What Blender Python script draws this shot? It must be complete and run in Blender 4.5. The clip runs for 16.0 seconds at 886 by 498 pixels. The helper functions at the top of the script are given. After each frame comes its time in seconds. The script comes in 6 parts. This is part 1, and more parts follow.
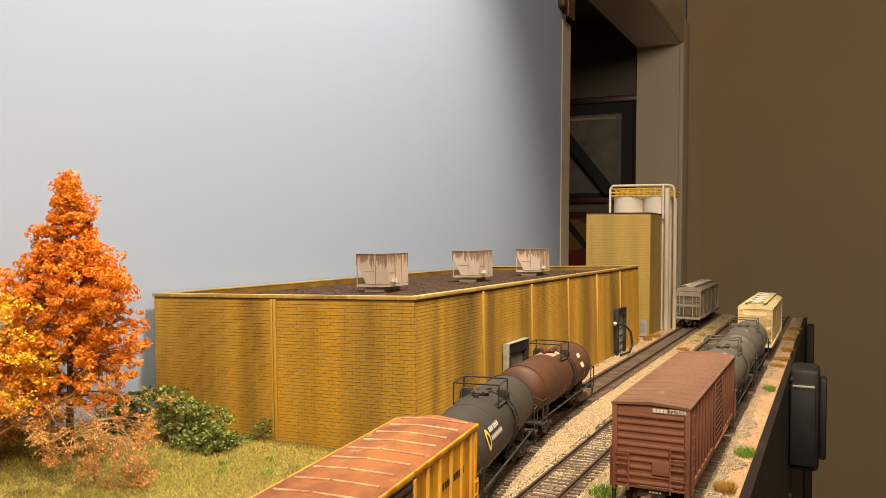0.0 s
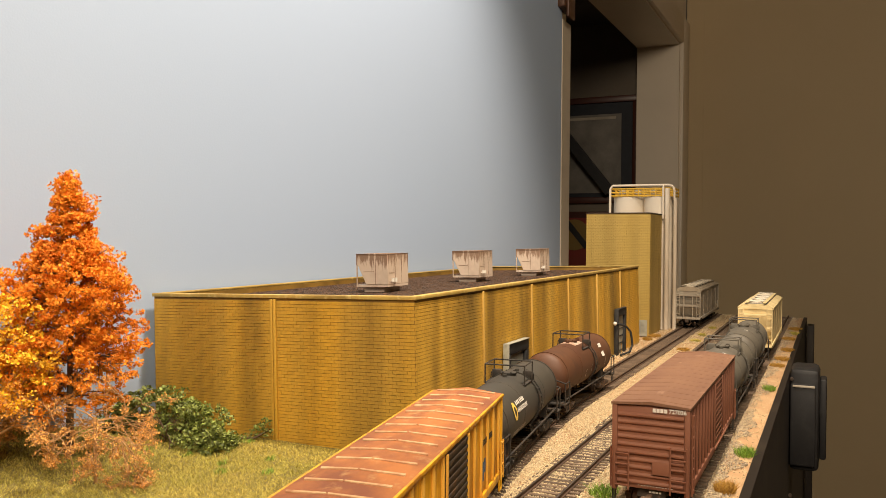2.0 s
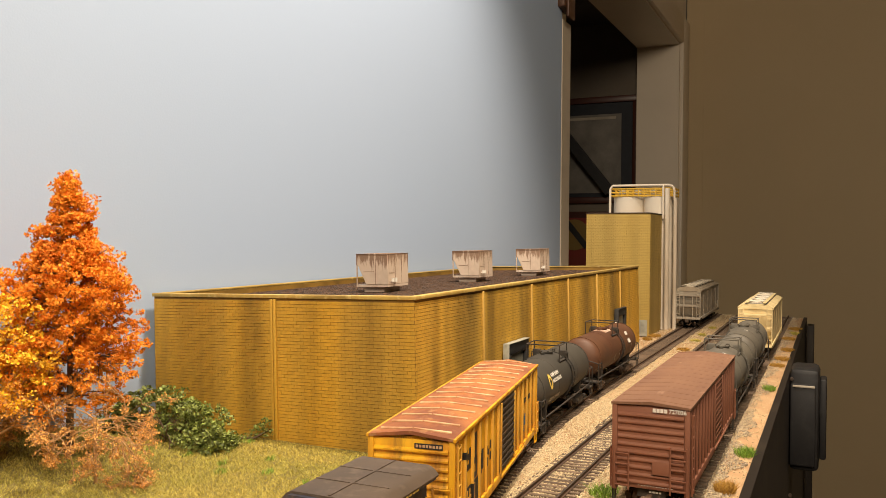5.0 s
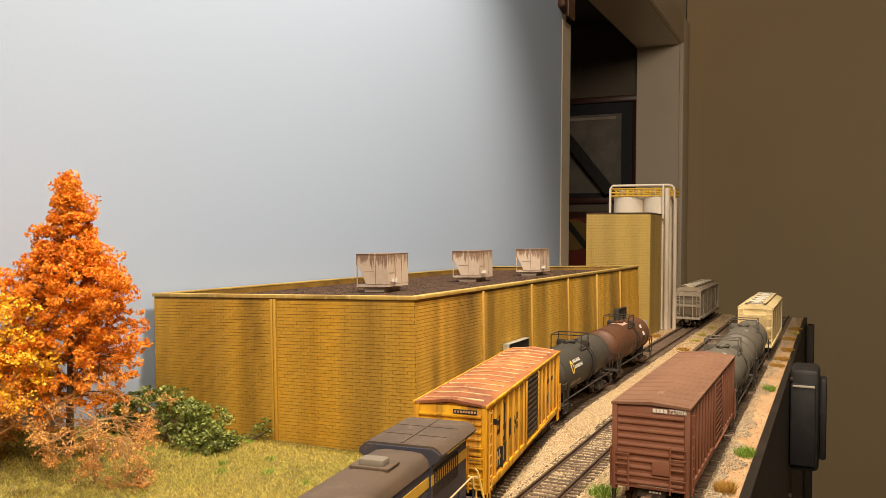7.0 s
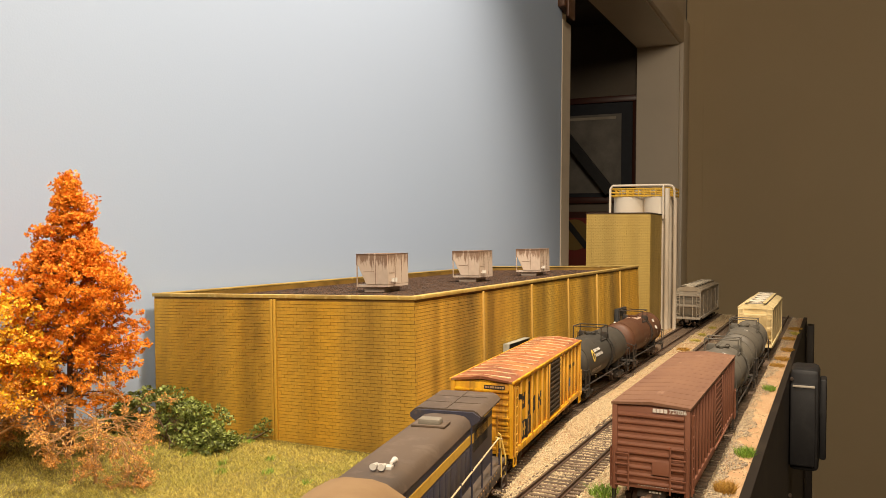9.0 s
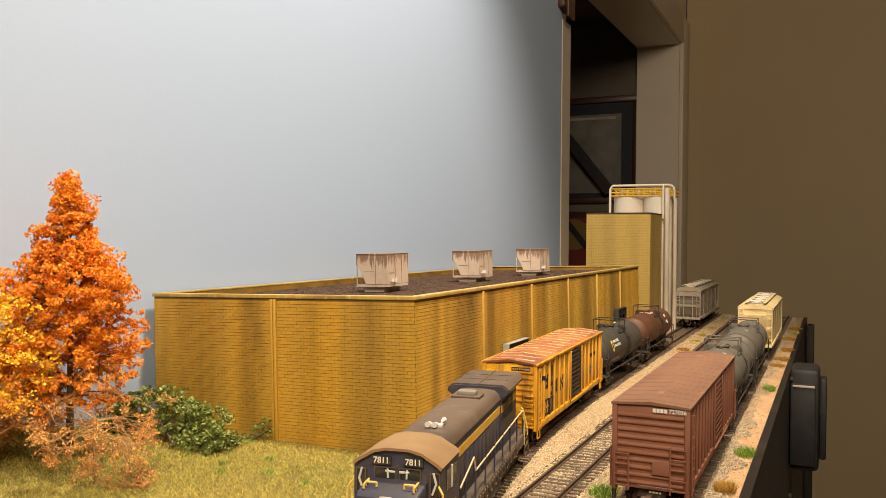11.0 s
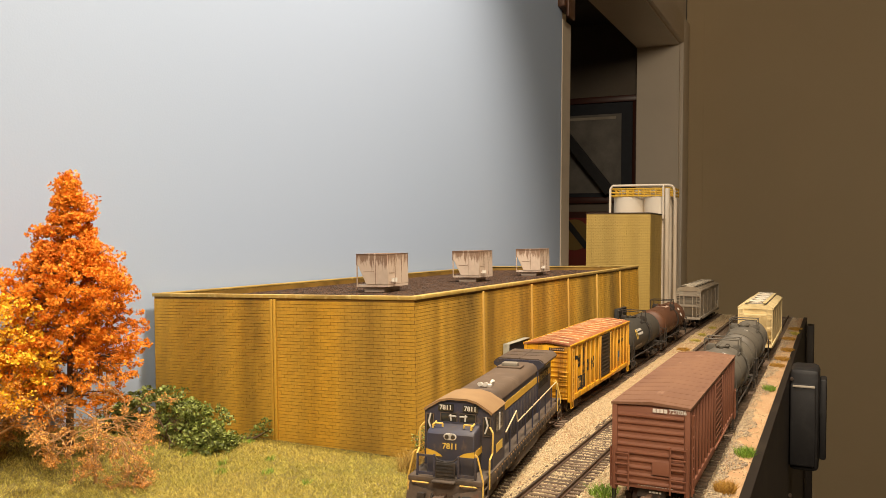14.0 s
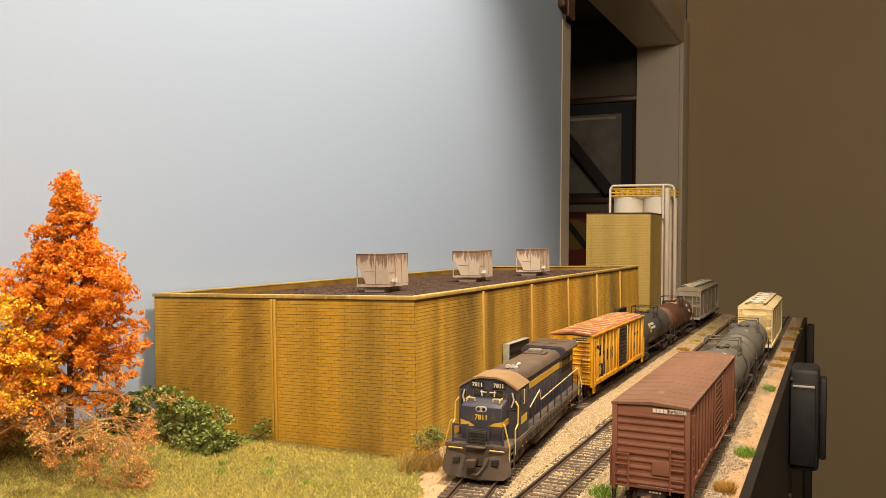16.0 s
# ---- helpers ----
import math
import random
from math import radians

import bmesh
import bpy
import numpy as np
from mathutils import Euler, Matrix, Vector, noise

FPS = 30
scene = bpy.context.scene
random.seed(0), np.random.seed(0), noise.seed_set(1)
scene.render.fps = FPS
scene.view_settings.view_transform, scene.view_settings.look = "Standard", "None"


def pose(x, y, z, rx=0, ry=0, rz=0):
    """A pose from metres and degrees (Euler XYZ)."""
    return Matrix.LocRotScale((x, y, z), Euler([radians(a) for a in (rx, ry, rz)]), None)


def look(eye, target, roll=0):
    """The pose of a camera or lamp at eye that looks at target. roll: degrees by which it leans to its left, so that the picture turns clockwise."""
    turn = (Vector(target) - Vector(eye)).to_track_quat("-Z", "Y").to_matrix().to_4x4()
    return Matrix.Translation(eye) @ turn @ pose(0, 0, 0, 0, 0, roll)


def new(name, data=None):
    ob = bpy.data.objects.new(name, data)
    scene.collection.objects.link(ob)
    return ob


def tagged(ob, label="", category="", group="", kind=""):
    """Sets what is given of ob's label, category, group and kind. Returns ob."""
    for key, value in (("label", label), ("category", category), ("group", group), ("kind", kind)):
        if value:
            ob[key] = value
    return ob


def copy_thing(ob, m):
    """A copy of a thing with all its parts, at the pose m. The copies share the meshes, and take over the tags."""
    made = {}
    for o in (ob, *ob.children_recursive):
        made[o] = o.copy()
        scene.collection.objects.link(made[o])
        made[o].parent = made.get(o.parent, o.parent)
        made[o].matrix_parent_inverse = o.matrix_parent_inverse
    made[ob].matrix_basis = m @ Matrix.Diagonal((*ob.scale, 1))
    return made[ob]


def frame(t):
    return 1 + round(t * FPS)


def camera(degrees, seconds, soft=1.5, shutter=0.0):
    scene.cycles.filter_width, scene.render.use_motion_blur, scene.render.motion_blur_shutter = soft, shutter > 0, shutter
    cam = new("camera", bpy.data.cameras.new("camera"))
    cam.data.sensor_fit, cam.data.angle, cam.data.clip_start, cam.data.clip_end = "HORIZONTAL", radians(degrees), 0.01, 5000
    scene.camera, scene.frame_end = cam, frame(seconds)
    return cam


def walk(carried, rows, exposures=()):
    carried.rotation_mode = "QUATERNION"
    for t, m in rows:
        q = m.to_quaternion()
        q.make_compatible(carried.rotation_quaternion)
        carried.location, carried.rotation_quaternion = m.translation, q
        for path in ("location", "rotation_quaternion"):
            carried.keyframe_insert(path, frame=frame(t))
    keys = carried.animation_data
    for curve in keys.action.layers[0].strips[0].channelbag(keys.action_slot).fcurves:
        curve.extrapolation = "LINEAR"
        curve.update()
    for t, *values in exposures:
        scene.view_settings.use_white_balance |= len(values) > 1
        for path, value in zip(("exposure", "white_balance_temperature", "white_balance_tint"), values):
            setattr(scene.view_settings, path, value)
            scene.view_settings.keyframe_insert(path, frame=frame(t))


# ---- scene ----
cam = camera(56.8, 16.0, soft=0.6)
walk(cam, [(0.0, pose(0, 0, 0.1238, 89.08, 0, 25.4) @ pose(0, 0, 0, 0, 0, 0.436)),
           (16.0, pose(0, 0, 0.1238, 89.08, 0, 25.4) @ pose(0, 0, 0, 0, 0, 0.436))], [(0.0, 0.0), (16.0, 0.0)])

# ---- light: ceiling lamps of the train room ----
world = bpy.data.worlds.new("world")
scene.world = world
world.use_nodes = True
world.node_tree.nodes["Background"].inputs[0].default_value = (1.0, 0.86, 0.70, 1)
world.node_tree.nodes["Background"].inputs[1].default_value = 0.02


def area(name, eye, target, sx, sy, watts, colour):
    d = bpy.data.lights.new(name, "AREA")
    d.shape, d.size, d.size_y, d.energy, d.color = "RECTANGLE", sx, sy, watts, colour
    ob = new(name, d)
    ob.matrix_world = look(eye, target)
    return ob


def spot(name, eye, target, degrees, blend, watts, colour, radius):
    d = bpy.data.lights.new(name, "SPOT")
    d.spot_size, d.spot_blend, d.energy, d.color, d.shadow_soft_size = math.radians(degrees), blend, watts, colour, radius
    ob = new(name, d)
    ob.matrix_world = look(eye, target)
    return ob


spot("layout_spotlight", (0.01, 0.51, 1.10), (-0.41, 0.63, 0.16), 69, 0.75, 80.0, (1.0, 0.83, 0.65), 0.045)
area("ceiling_light", (0.27, -0.46, 0.95), (-0.25, 0.6, 0), 0.6, 0.4, 18.5, (1.0, 0.83, 0.63))

# ---- materials ----
S = 0.001  # the plan below is in millimetres


def material(name, colour, rough=0.6, metal=0.0, spots=(), bump=0.0, bump_scale=900.0, var=0.0, stretch=(1, 1, 1), spec=0.5, coords="Object"):
    """Node material: base colour, layers of stains (colour, scale, threshold, softness, strength), grain and relief."""
    m = bpy.data.materials.new(name)
    m.use_nodes = True
    nt = m.node_tree
    b = nt.nodes["Principled BSDF"]
    b.inputs["Roughness"].default_value, b.inputs["Metallic"].default_value = rough, metal
    b.inputs["Specular IOR Level"].default_value = spec
    tc = nt.nodes.new("ShaderNodeTexCoord")
    mp = nt.nodes.new("ShaderNodeMapping")
    mp.inputs["Scale"].default_value = stretch
    nt.links.new(tc.outputs[coords], mp.inputs["Vector"])
    rgb = nt.nodes.new("ShaderNodeRGB")
    rgb.outputs[0].default_value = (*colour, 1)
    out = rgb.outputs[0]
    for k, (col, scale, thr, soft, amount) in enumerate(spots):
        n = nt.nodes.new("ShaderNodeTexNoise")
        n.inputs["Scale"].default_value, n.inputs["Detail"].default_value, n.inputs["Roughness"].default_value = scale, 6, 0.6
        nt.links.new(mp.outputs[0], n.inputs["Vector"])
        r = nt.nodes.new("ShaderNodeMapRange")
        r.inputs["From Min"].default_value, r.inputs["From Max"].default_value = thr - soft, thr + soft
        r.inputs["To Max"].default_value = amount
        nt.links.new(n.outputs[0], r.inputs["Value"])
        mix = nt.nodes.new("ShaderNodeMix")
        mix.data_type = "RGBA"
        nt.links.new(r.outputs[0], mix.inputs[0])
        nt.links.new(out, mix.inputs[6])
        mix.inputs[7].default_value = (*col, 1)
        out = mix.outputs[2]
    if var:
        oi = nt.nodes.new("ShaderNodeObjectInfo")
        ge = nt.nodes.new("ShaderNodeNewGeometry")
        ad = nt.nodes.new("ShaderNodeMath")
        nt.links.new(oi.outputs["Random"], ad.inputs[0])
        nt.links.new(ge.outputs["Random Per Island"], ad.inputs[1])
        fr = nt.nodes.new("ShaderNodeMath")
        fr.operation = "FRACT"
        nt.links.new(ad.outputs[0], fr.inputs[0])
        r = nt.nodes.new("ShaderNodeMapRange")
        r.inputs["To Min"].default_value, r.inputs["To Max"].default_value = 1 - var, 1 + var
        nt.links.new(fr.outputs[0], r.inputs["Value"])
        mul = nt.nodes.new("ShaderNodeMix")
        mul.data_type, mul.blend_type = "RGBA", "MULTIPLY"
        mul.inputs[0].default_value = 1
        nt.links.new(out, mul.inputs[6])
        nt.links.new(r.outputs[0], mul.inputs[7])
        out = mul.outputs[2]
    nt.links.new(out, b.inputs["Base Color"])
    if bump:
        n = nt.nodes.new("ShaderNodeTexNoise")
        n.inputs["Scale"].default_value, n.inputs["Detail"].default_value = bump_scale, 4
        nt.links.new(mp.outputs[0], n.inputs["Vector"])
        bp = nt.nodes.new("ShaderNodeBump")
        bp.inputs["Strength"].default_value, bp.inputs["Distance"].default_value = bump, 0.0005
        nt.links.new(n.outputs[0], bp.inputs["Height"])
        nt.links.new(bp.outputs[0], b.inputs["Normal"])
    return m


M = {}
M["backdrop"] = material("painted_backdrop", (0.41, 0.513, 0.685), 0.85, spots=[((0.395, 0.503, 0.675), 3, 0.55, 0.2, 0.5)], bump=0.12, bump_scale=700)
M["trim"] = material("cream_trim", (0.62, 0.54, 0.43), 0.5, spots=[((0.5, 0.42, 0.32), 20, 0.6, 0.1, 0.5)])
M["casing"] = material("white_casing", (0.80, 0.70, 0.56), 0.45, spots=[((0.74, 0.64, 0.51), 8, 0.55, 0.15, 0.5)], bump=0.05, bump_scale=60)
M["ceiling_white"] = material("ceiling_paint", (0.70, 0.67, 0.60), 0.85, spots=[((0.66, 0.63, 0.56), 5, 0.5, 0.2, 0.6)], bump=0.2, bump_scale=300)
M["room_wall"] = material("olive_wall_paint", (0.52, 0.405, 0.24), 0.75, spots=[((0.485, 0.375, 0.22), 4, 0.55, 0.2, 0.6)], bump=0.2, bump_scale=500)
# next room's wall and ceiling: the gloom is painted in as dark colour
M["dark_room"] = material("shaded_room_paint", (0.20, 0.165, 0.125), 0.8, spots=[((0.11, 0.09, 0.07), 3, 0.55, 0.2, 0.6)], bump=0.1)
M["shaded_ceiling"] = material("shaded_ceiling", (0.15, 0.13, 0.11), 0.9, spots=[((0.08, 0.07, 0.06), 4, 0.5, 0.2, 0.6)])
M["carpet"] = material("carpet", (0.16, 0.13, 0.10), 0.95, spots=[((0.12, 0.10, 0.08), 60, 0.5, 0.2, 0.7)], bump=0.4)
M["fascia"] = material("black_fascia", (0.020, 0.015, 0.011), 0.6, spec=0.25, spots=[((0.04, 0.03, 0.02), 25, 0.62, 0.1, 0.7)], bump=0.06, bump_scale=300)
M["plastic"] = material("black_plastic", (0.012, 0.011, 0.011), 0.55, spots=[((0.03, 0.028, 0.026), 90, 0.6, 0.1, 0.5)], bump=0.1, bump_scale=2500)
M["dirt"] = material("tan_dirt", (0.46, 0.29, 0.15), 0.95, spots=[((0.56, 0.38, 0.21), 60, 0.54, 0.12, 0.7), ((0.34, 0.17, 0.07), 25, 0.58, 0.1, 0.6)], bump=0.7, bump_scale=900)
M["ballast"] = material("buff_ballast", (0.57, 0.46, 0.28), 0.95, var=0.28, spots=[((0.42, 0.30, 0.19), 700, 0.6, 0.1, 0.5)])
M["ballast_grey"] = material("grey_ballast", (0.38, 0.31, 0.22), 0.95, var=0.5, spots=[((0.12, 0.09, 0.07), 700, 0.6, 0.1, 0.5)])
M["ballast_dark"] = material("dirty_ballast", (0.14, 0.105, 0.075), 0.95, var=0.5, spots=[((0.05, 0.04, 0.03), 300, 0.55, 0.1, 0.6)])
M["tie"] = material("weathered_tie", (0.125, 0.085, 0.055), 0.85, var=0.35, spots=[((0.20, 0.145, 0.10), 400, 0.58, 0.12, 0.6)], bump=0.4, bump_scale=1500)
M["rail"] = material("rusty_rail", (0.115, 0.066, 0.04), 0.65, metal=0.3, spots=[((0.03, 0.02, 0.015), 120, 0.5, 0.15, 0.7)])
M["railhead"] = material("worn_rail_head", (0.30, 0.25, 0.21), 0.38, metal=0.9, spots=[((0.10, 0.07, 0.05), 90, 0.55, 0.1, 0.6)])
M["coping"] = material("ochre_coping", (0.50, 0.34, 0.085), 0.6, spots=[((0.26, 0.17, 0.04), 30, 0.52, 0.12, 0.8), ((0.62, 0.46, 0.18), 220, 0.60, 0.06, 0.7)])
M["gravel_roof"] = material("tar_gravel_roof", (0.058, 0.034, 0.022), 0.95, spots=[((0.24, 0.16, 0.10), 900, 0.64, 0.05, 0.8), ((0.02, 0.015, 0.012), 40, 0.5, 0.2, 0.5)], bump=1.0, bump_scale=1000)
M["box_red"] = material("mineral_red_paint", (0.228, 0.090, 0.048), 0.62, spots=[((0.17, 0.058, 0.032), 45, 0.55, 0.12, 0.6), ((0.26, 0.12, 0.08), 180, 0.66, 0.06, 0.4)], bump=0.05, bump_scale=1200)
M["box_red_roof"] = material("faded_red_roof", (0.210, 0.104, 0.054), 0.7, spots=[((0.12, 0.047, 0.027), 30, 0.5, 0.15, 0.7), ((0.34, 0.20, 0.13), 160, 0.66, 0.04, 0.6)], stretch=(1, 0.35, 1), bump=0.06)
M["box_yellow"] = material("yellow_car_paint", (0.82, 0.43, 0.012), 0.5, spots=[((0.48, 0.19, 0.012), 110, 0.53, 0.10, 0.85), ((0.09, 0.042, 0.015), 150, 0.62, 0.06, 0.7)], stretch=(1, 1, 0.12), bump=0.05)
M["box_post"] = material("pale_worn_post", (0.82, 0.46, 0.06), 0.55, spots=[((0.40, 0.16, 0.02), 60, 0.55, 0.1, 0.8), ((0.08, 0.04, 0.015), 110, 0.64, 0.05, 0.7)], stretch=(1, 1, 0.15))
M["box_yellow_roof"] = material("rusty_orange_roof", (0.45, 0.16, 0.040), 0.75, spots=[((0.20, 0.062, 0.026), 34, 0.50, 0.09, 0.9), ((0.52, 0.29, 0.11), 160, 0.64, 0.06, 0.6)], stretch=(1.0, 0.6, 1), bump=0.08)
M["roof_seam"] = material("chalky_roof_seam", (0.62, 0.41, 0.21), 0.7, spots=[((0.34, 0.13, 0.05), 120, 0.50, 0.12, 0.8)])
M["box_door"] = material("dark_weathered_door", (0.045, 0.030, 0.018), 0.6, spots=[((0.17, 0.085, 0.03), 80, 0.6, 0.08, 0.6)])
M["black_mark"] = material("black_lettering", (0.018, 0.016, 0.015), 0.6, spots=[((0.15, 0.08, 0.02), 300, 0.64, 0.06, 0.6)])
M["white_mark"] = material("white_lettering", (0.72, 0.68, 0.60), 0.6)
M["yellow_mark"] = material("yellow_lettering", (0.78, 0.54, 0.10), 0.6)
M["blue_mark"] = material("blue_lettering", (0.05, 0.12, 0.22), 0.6)
M["tank_black"] = material("sooty_black_tank", (0.038, 0.035, 0.029), 0.6, spots=[((0.068, 0.059, 0.045), 22, 0.52, 0.14, 0.7), ((0.11, 0.09, 0.065), 120, 0.66, 0.06, 0.4)], stretch=(1, 1, 0.6))
M["tank_brown"] = material("rust_brown_tank", (0.085, 0.032, 0.014), 0.6, spots=[((0.13, 0.056, 0.024), 22, 0.52, 0.14, 0.7), ((0.055, 0.025, 0.014), 60, 0.58, 0.1, 0.6)])
M["tank_grey"] = material("dusty_grey_tank", (0.095, 0.085, 0.068), 0.6, spots=[((0.17, 0.148, 0.11), 22, 0.52, 0.14, 0.7), ((0.06, 0.05, 0.04), 45, 0.62, 0.08, 0.6)], stretch=(1, 1, 0.5))
M["underframe"] = material("dirty_underframe", (0.026, 0.022, 0.018), 0.75, spots=[((0.085, 0.058, 0.036), 120, 0.56, 0.1, 0.6)])
M["truck"] = material("rusty_truck", (0.075, 0.048, 0.030), 0.8, spots=[((0.14, 0.075, 0.04), 150, 0.54, 0.1, 0.7), ((0.02, 0.016, 0.013), 60, 0.55, 0.1, 0.6)])
M["wheel"] = material("wheel_steel", (0.16, 0.12, 0.095), 0.45, metal=0.7, spots=[((0.06, 0.04, 0.03), 100, 0.52, 0.1, 0.7)])
M["hopper_cream"] = material("cream_hopper_paint", (0.80, 0.64, 0.33), 0.6, spots=[((0.58, 0.44, 0.20), 40, 0.58, 0.1, 0.6)], stretch=(1, 1, 0.4))
M["hopper_roof"] = material("grey_hopper_roof", (0.24, 0.21, 0.16), 0.7, spots=[((0.15, 0.12, 0.09), 40, 0.54, 0.12, 0.7)])
M["hatch_white"] = material("chalky_white_hatch", (0.70, 0.64, 0.52), 0.6, spots=[((0.42, 0.34, 0.24), 120, 0.56, 0.1, 0.7)])
M["hopper_grey"] = material("light_grey_hopper", (0.43, 0.38, 0.30), 0.6, spots=[((0.28, 0.23, 0.17), 35, 0.56, 0.12, 0.6)], stretch=(1, 1, 0.4))
M["hopper_dust"] = material("dusty_tan_roof", (0.40, 0.33, 0.235), 0.75, spots=[((0.24, 0.19, 0.135), 40, 0.54, 0.12, 0.7)])
M["loco_blue"] = material("grey_blue_loco_paint", (0.040, 0.044, 0.080), 0.5, spots=[((0.066, 0.055, 0.046), 40, 0.54, 0.12, 0.75), ((0.14, 0.10, 0.07), 260, 0.63, 0.05, 0.6)], stretch=(1, 1, 0.6))
M["loco_roof"] = material("grimy_hood_roof", (0.130, 0.088, 0.056), 0.65, spots=[((0.068, 0.050, 0.038), 30, 0.52, 0.14, 0.8), ((0.19, 0.135, 0.092), 120, 0.60, 0.07, 0.6)])
M["cab_roof"] = material("rusty_tan_cab_roof", (0.33, 0.205, 0.092), 0.7, spots=[((0.24, 0.14, 0.062), 40, 0.54, 0.12, 0.7)])
M["loco_frame"] = material("dusty_loco_frame", (0.085, 0.064, 0.048), 0.7, spots=[((0.17, 0.115, 0.07), 80, 0.54, 0.12, 0.7), ((0.03, 0.025, 0.02), 50, 0.58, 0.1, 0.7)])
M["loco_plow"] = material("grimy_plow", (0.070, 0.052, 0.038), 0.7, spots=[((0.15, 0.095, 0.055), 70, 0.56, 0.12, 0.7), ((0.20, 0.065, 0.03), 55, 0.64, 0.05, 0.7)])
M["loco_rail"] = material("cream_yellow_rail_paint", (0.78, 0.54, 0.13), 0.5, spots=[((0.6, 0.35, 0.05), 150, 0.56, 0.1, 0.6)])
M["yellow_paint"] = material("yellow_rail_paint", (0.72, 0.44, 0.045), 0.5, spots=[((0.5, 0.27, 0.03), 200, 0.6, 0.1, 0.5)])
M["cream_rail"] = material("cream_handrail", (0.70, 0.56, 0.33), 0.5)
M["glass"] = material("dark_cab_glass", (0.035, 0.034, 0.026), 0.08, spec=0.8)
M["lens"] = material("headlight_plate", (0.72, 0.68, 0.6), 0.3)
M["ac"] = material("pinkish_white_sheet_metal", (0.62, 0.49, 0.38), 0.6, coords="Object", spots=[((0.44, 0.33, 0.25), 60, 0.58, 0.1, 0.6)])
M["ac_rust"] = material("rust_run", (0.17, 0.085, 0.045), 0.85, spots=[((0.28, 0.17, 0.10), 300, 0.55, 0.1, 0.7)])
M["shelter_grey"] = material("grey_dock_shelter", (0.34, 0.335, 0.27), 0.7, spots=[((0.14, 0.135, 0.11), 90, 0.56, 0.1, 0.6)])
M["shelter_black"] = material("black_dock_pad", (0.018, 0.018, 0.017), 0.7, spots=[((0.05, 0.045, 0.04), 150, 0.58, 0.1, 0.6)])
M["silo"] = material("weathered_white_silo", (0.74, 0.655, 0.53), 0.55, spots=[((0.36, 0.28, 0.19), 16, 0.56, 0.08, 0.7)], stretch=(1, 1, 0.25))
M["picture_glass"] = material("faded_print", (0.22, 0.20, 0.17), 0.5, spots=[((0.10, 0.09, 0.078), 14, 0.5, 0.15, 0.8)])
M["mat_blue"] = material("navy_mat_board", (0.010, 0.012, 0.017), 0.6, spots=[((0.022, 0.027, 0.04), 30, 0.5, 0.2, 0.6)])
M["frame_red"] = material("dark_mahogany_frame", (0.07, 0.018, 0.010), 0.35, spots=[((0.06, 0.02, 0.012), 40, 0.5, 0.2, 0.6)], stretch=(1, 1, 0.2))
M["red_print"] = material("red_print", (0.22, 0.022, 0.014), 0.5, spots=[((0.14, 0.03, 0.015), 20, 0.5, 0.2, 0.6)])
M["gold_print"] = material("gold_print", (0.24, 0.15, 0.035), 0.5)
M["bracket"] = material("brown_wood_bracket", (0.10, 0.042, 0.02), 0.5, spots=[((0.06, 0.025, 0.012), 40, 0.5, 0.15, 0.7)], stretch=(1, 0.2, 1))
M["soil"] = material("grassy_soil", (0.20, 0.16, 0.045), 0.95, spots=[((0.12, 0.10, 0.03), 60, 0.5, 0.15, 0.8)], bump=0.8)
M["grass"] = material("dry_static_grass", (0.50, 0.40, 0.075), 0.8, var=0.42, spots=[((0.34, 0.34, 0.055), 14, 0.54, 0.12, 0.75)])
M["grass_green"] = material("bright_green_tuft", (0.18, 0.31, 0.03), 0.75, var=0.55)
M["grass_straw"] = material("straw_tuft", (0.42, 0.27, 0.06), 0.8, var=0.4)
M["grass_orange"] = material("ochre_tuft", (0.42, 0.23, 0.035), 0.8, var=0.4)
M["leaf_orange"] = material("orange_flake_leaf", (0.88, 0.305, 0.010), 0.7, var=0.14, spots=[((0.62, 0.14, 0.008), 45, 0.57, 0.1, 0.75), ((0.92, 0.36, 0.014), 90, 0.62, 0.08, 0.6)])
M["leaf_yellow"] = material("yellow_flake_leaf", (0.92, 0.54, 0.018), 0.6, var=0.3, spots=[((0.82, 0.27, 0.010), 28, 0.56, 0.06, 0.9), ((0.55, 0.04, 0.012), 22, 0.66, 0.03, 0.9)])
M["leaf_rust"] = material("rust_fine_leaf", (0.74, 0.37, 0.085), 0.7, var=0.4, spots=[((0.58, 0.25, 0.06), 40, 0.56, 0.08, 0.8)])
M["leaf_green"] = material("dark_green_flake", (0.17, 0.205, 0.035), 0.6, var=0.6, spots=[((0.33, 0.38, 0.11), 70, 0.58, 0.1, 0.7)])
M["bark"] = material("grey_brown_bark", (0.20, 0.13, 0.075), 0.85, spots=[((0.12, 0.075, 0.045), 200, 0.5, 0.15, 0.7)], bump=0.4)
M["bark_light"] = material("tan_twig_bark", (0.55, 0.31, 0.12), 0.8, spots=[((0.28, 0.15, 0.07), 150, 0.5, 0.15, 0.7)])


# soot sprayed on the warehouse in soft upright bands: metres along the front and round the corner, half width, strength
SOOT = ((-0.375, 0.024, 0.40), (-0.328, 0.018, 0.70), (-0.243, 0.020, 0.50), (-0.187, 0.010, 0.55), (-0.137, 0.032, 0.85), (-0.095, 0.020, 0.70),
        (-0.03, 0.022, 0.75), (0.012, 0.025, 0.65), (0.08, 0.022, 0.55), (0.15, 0.04, 0.55), (0.26, 0.06, 0.55))


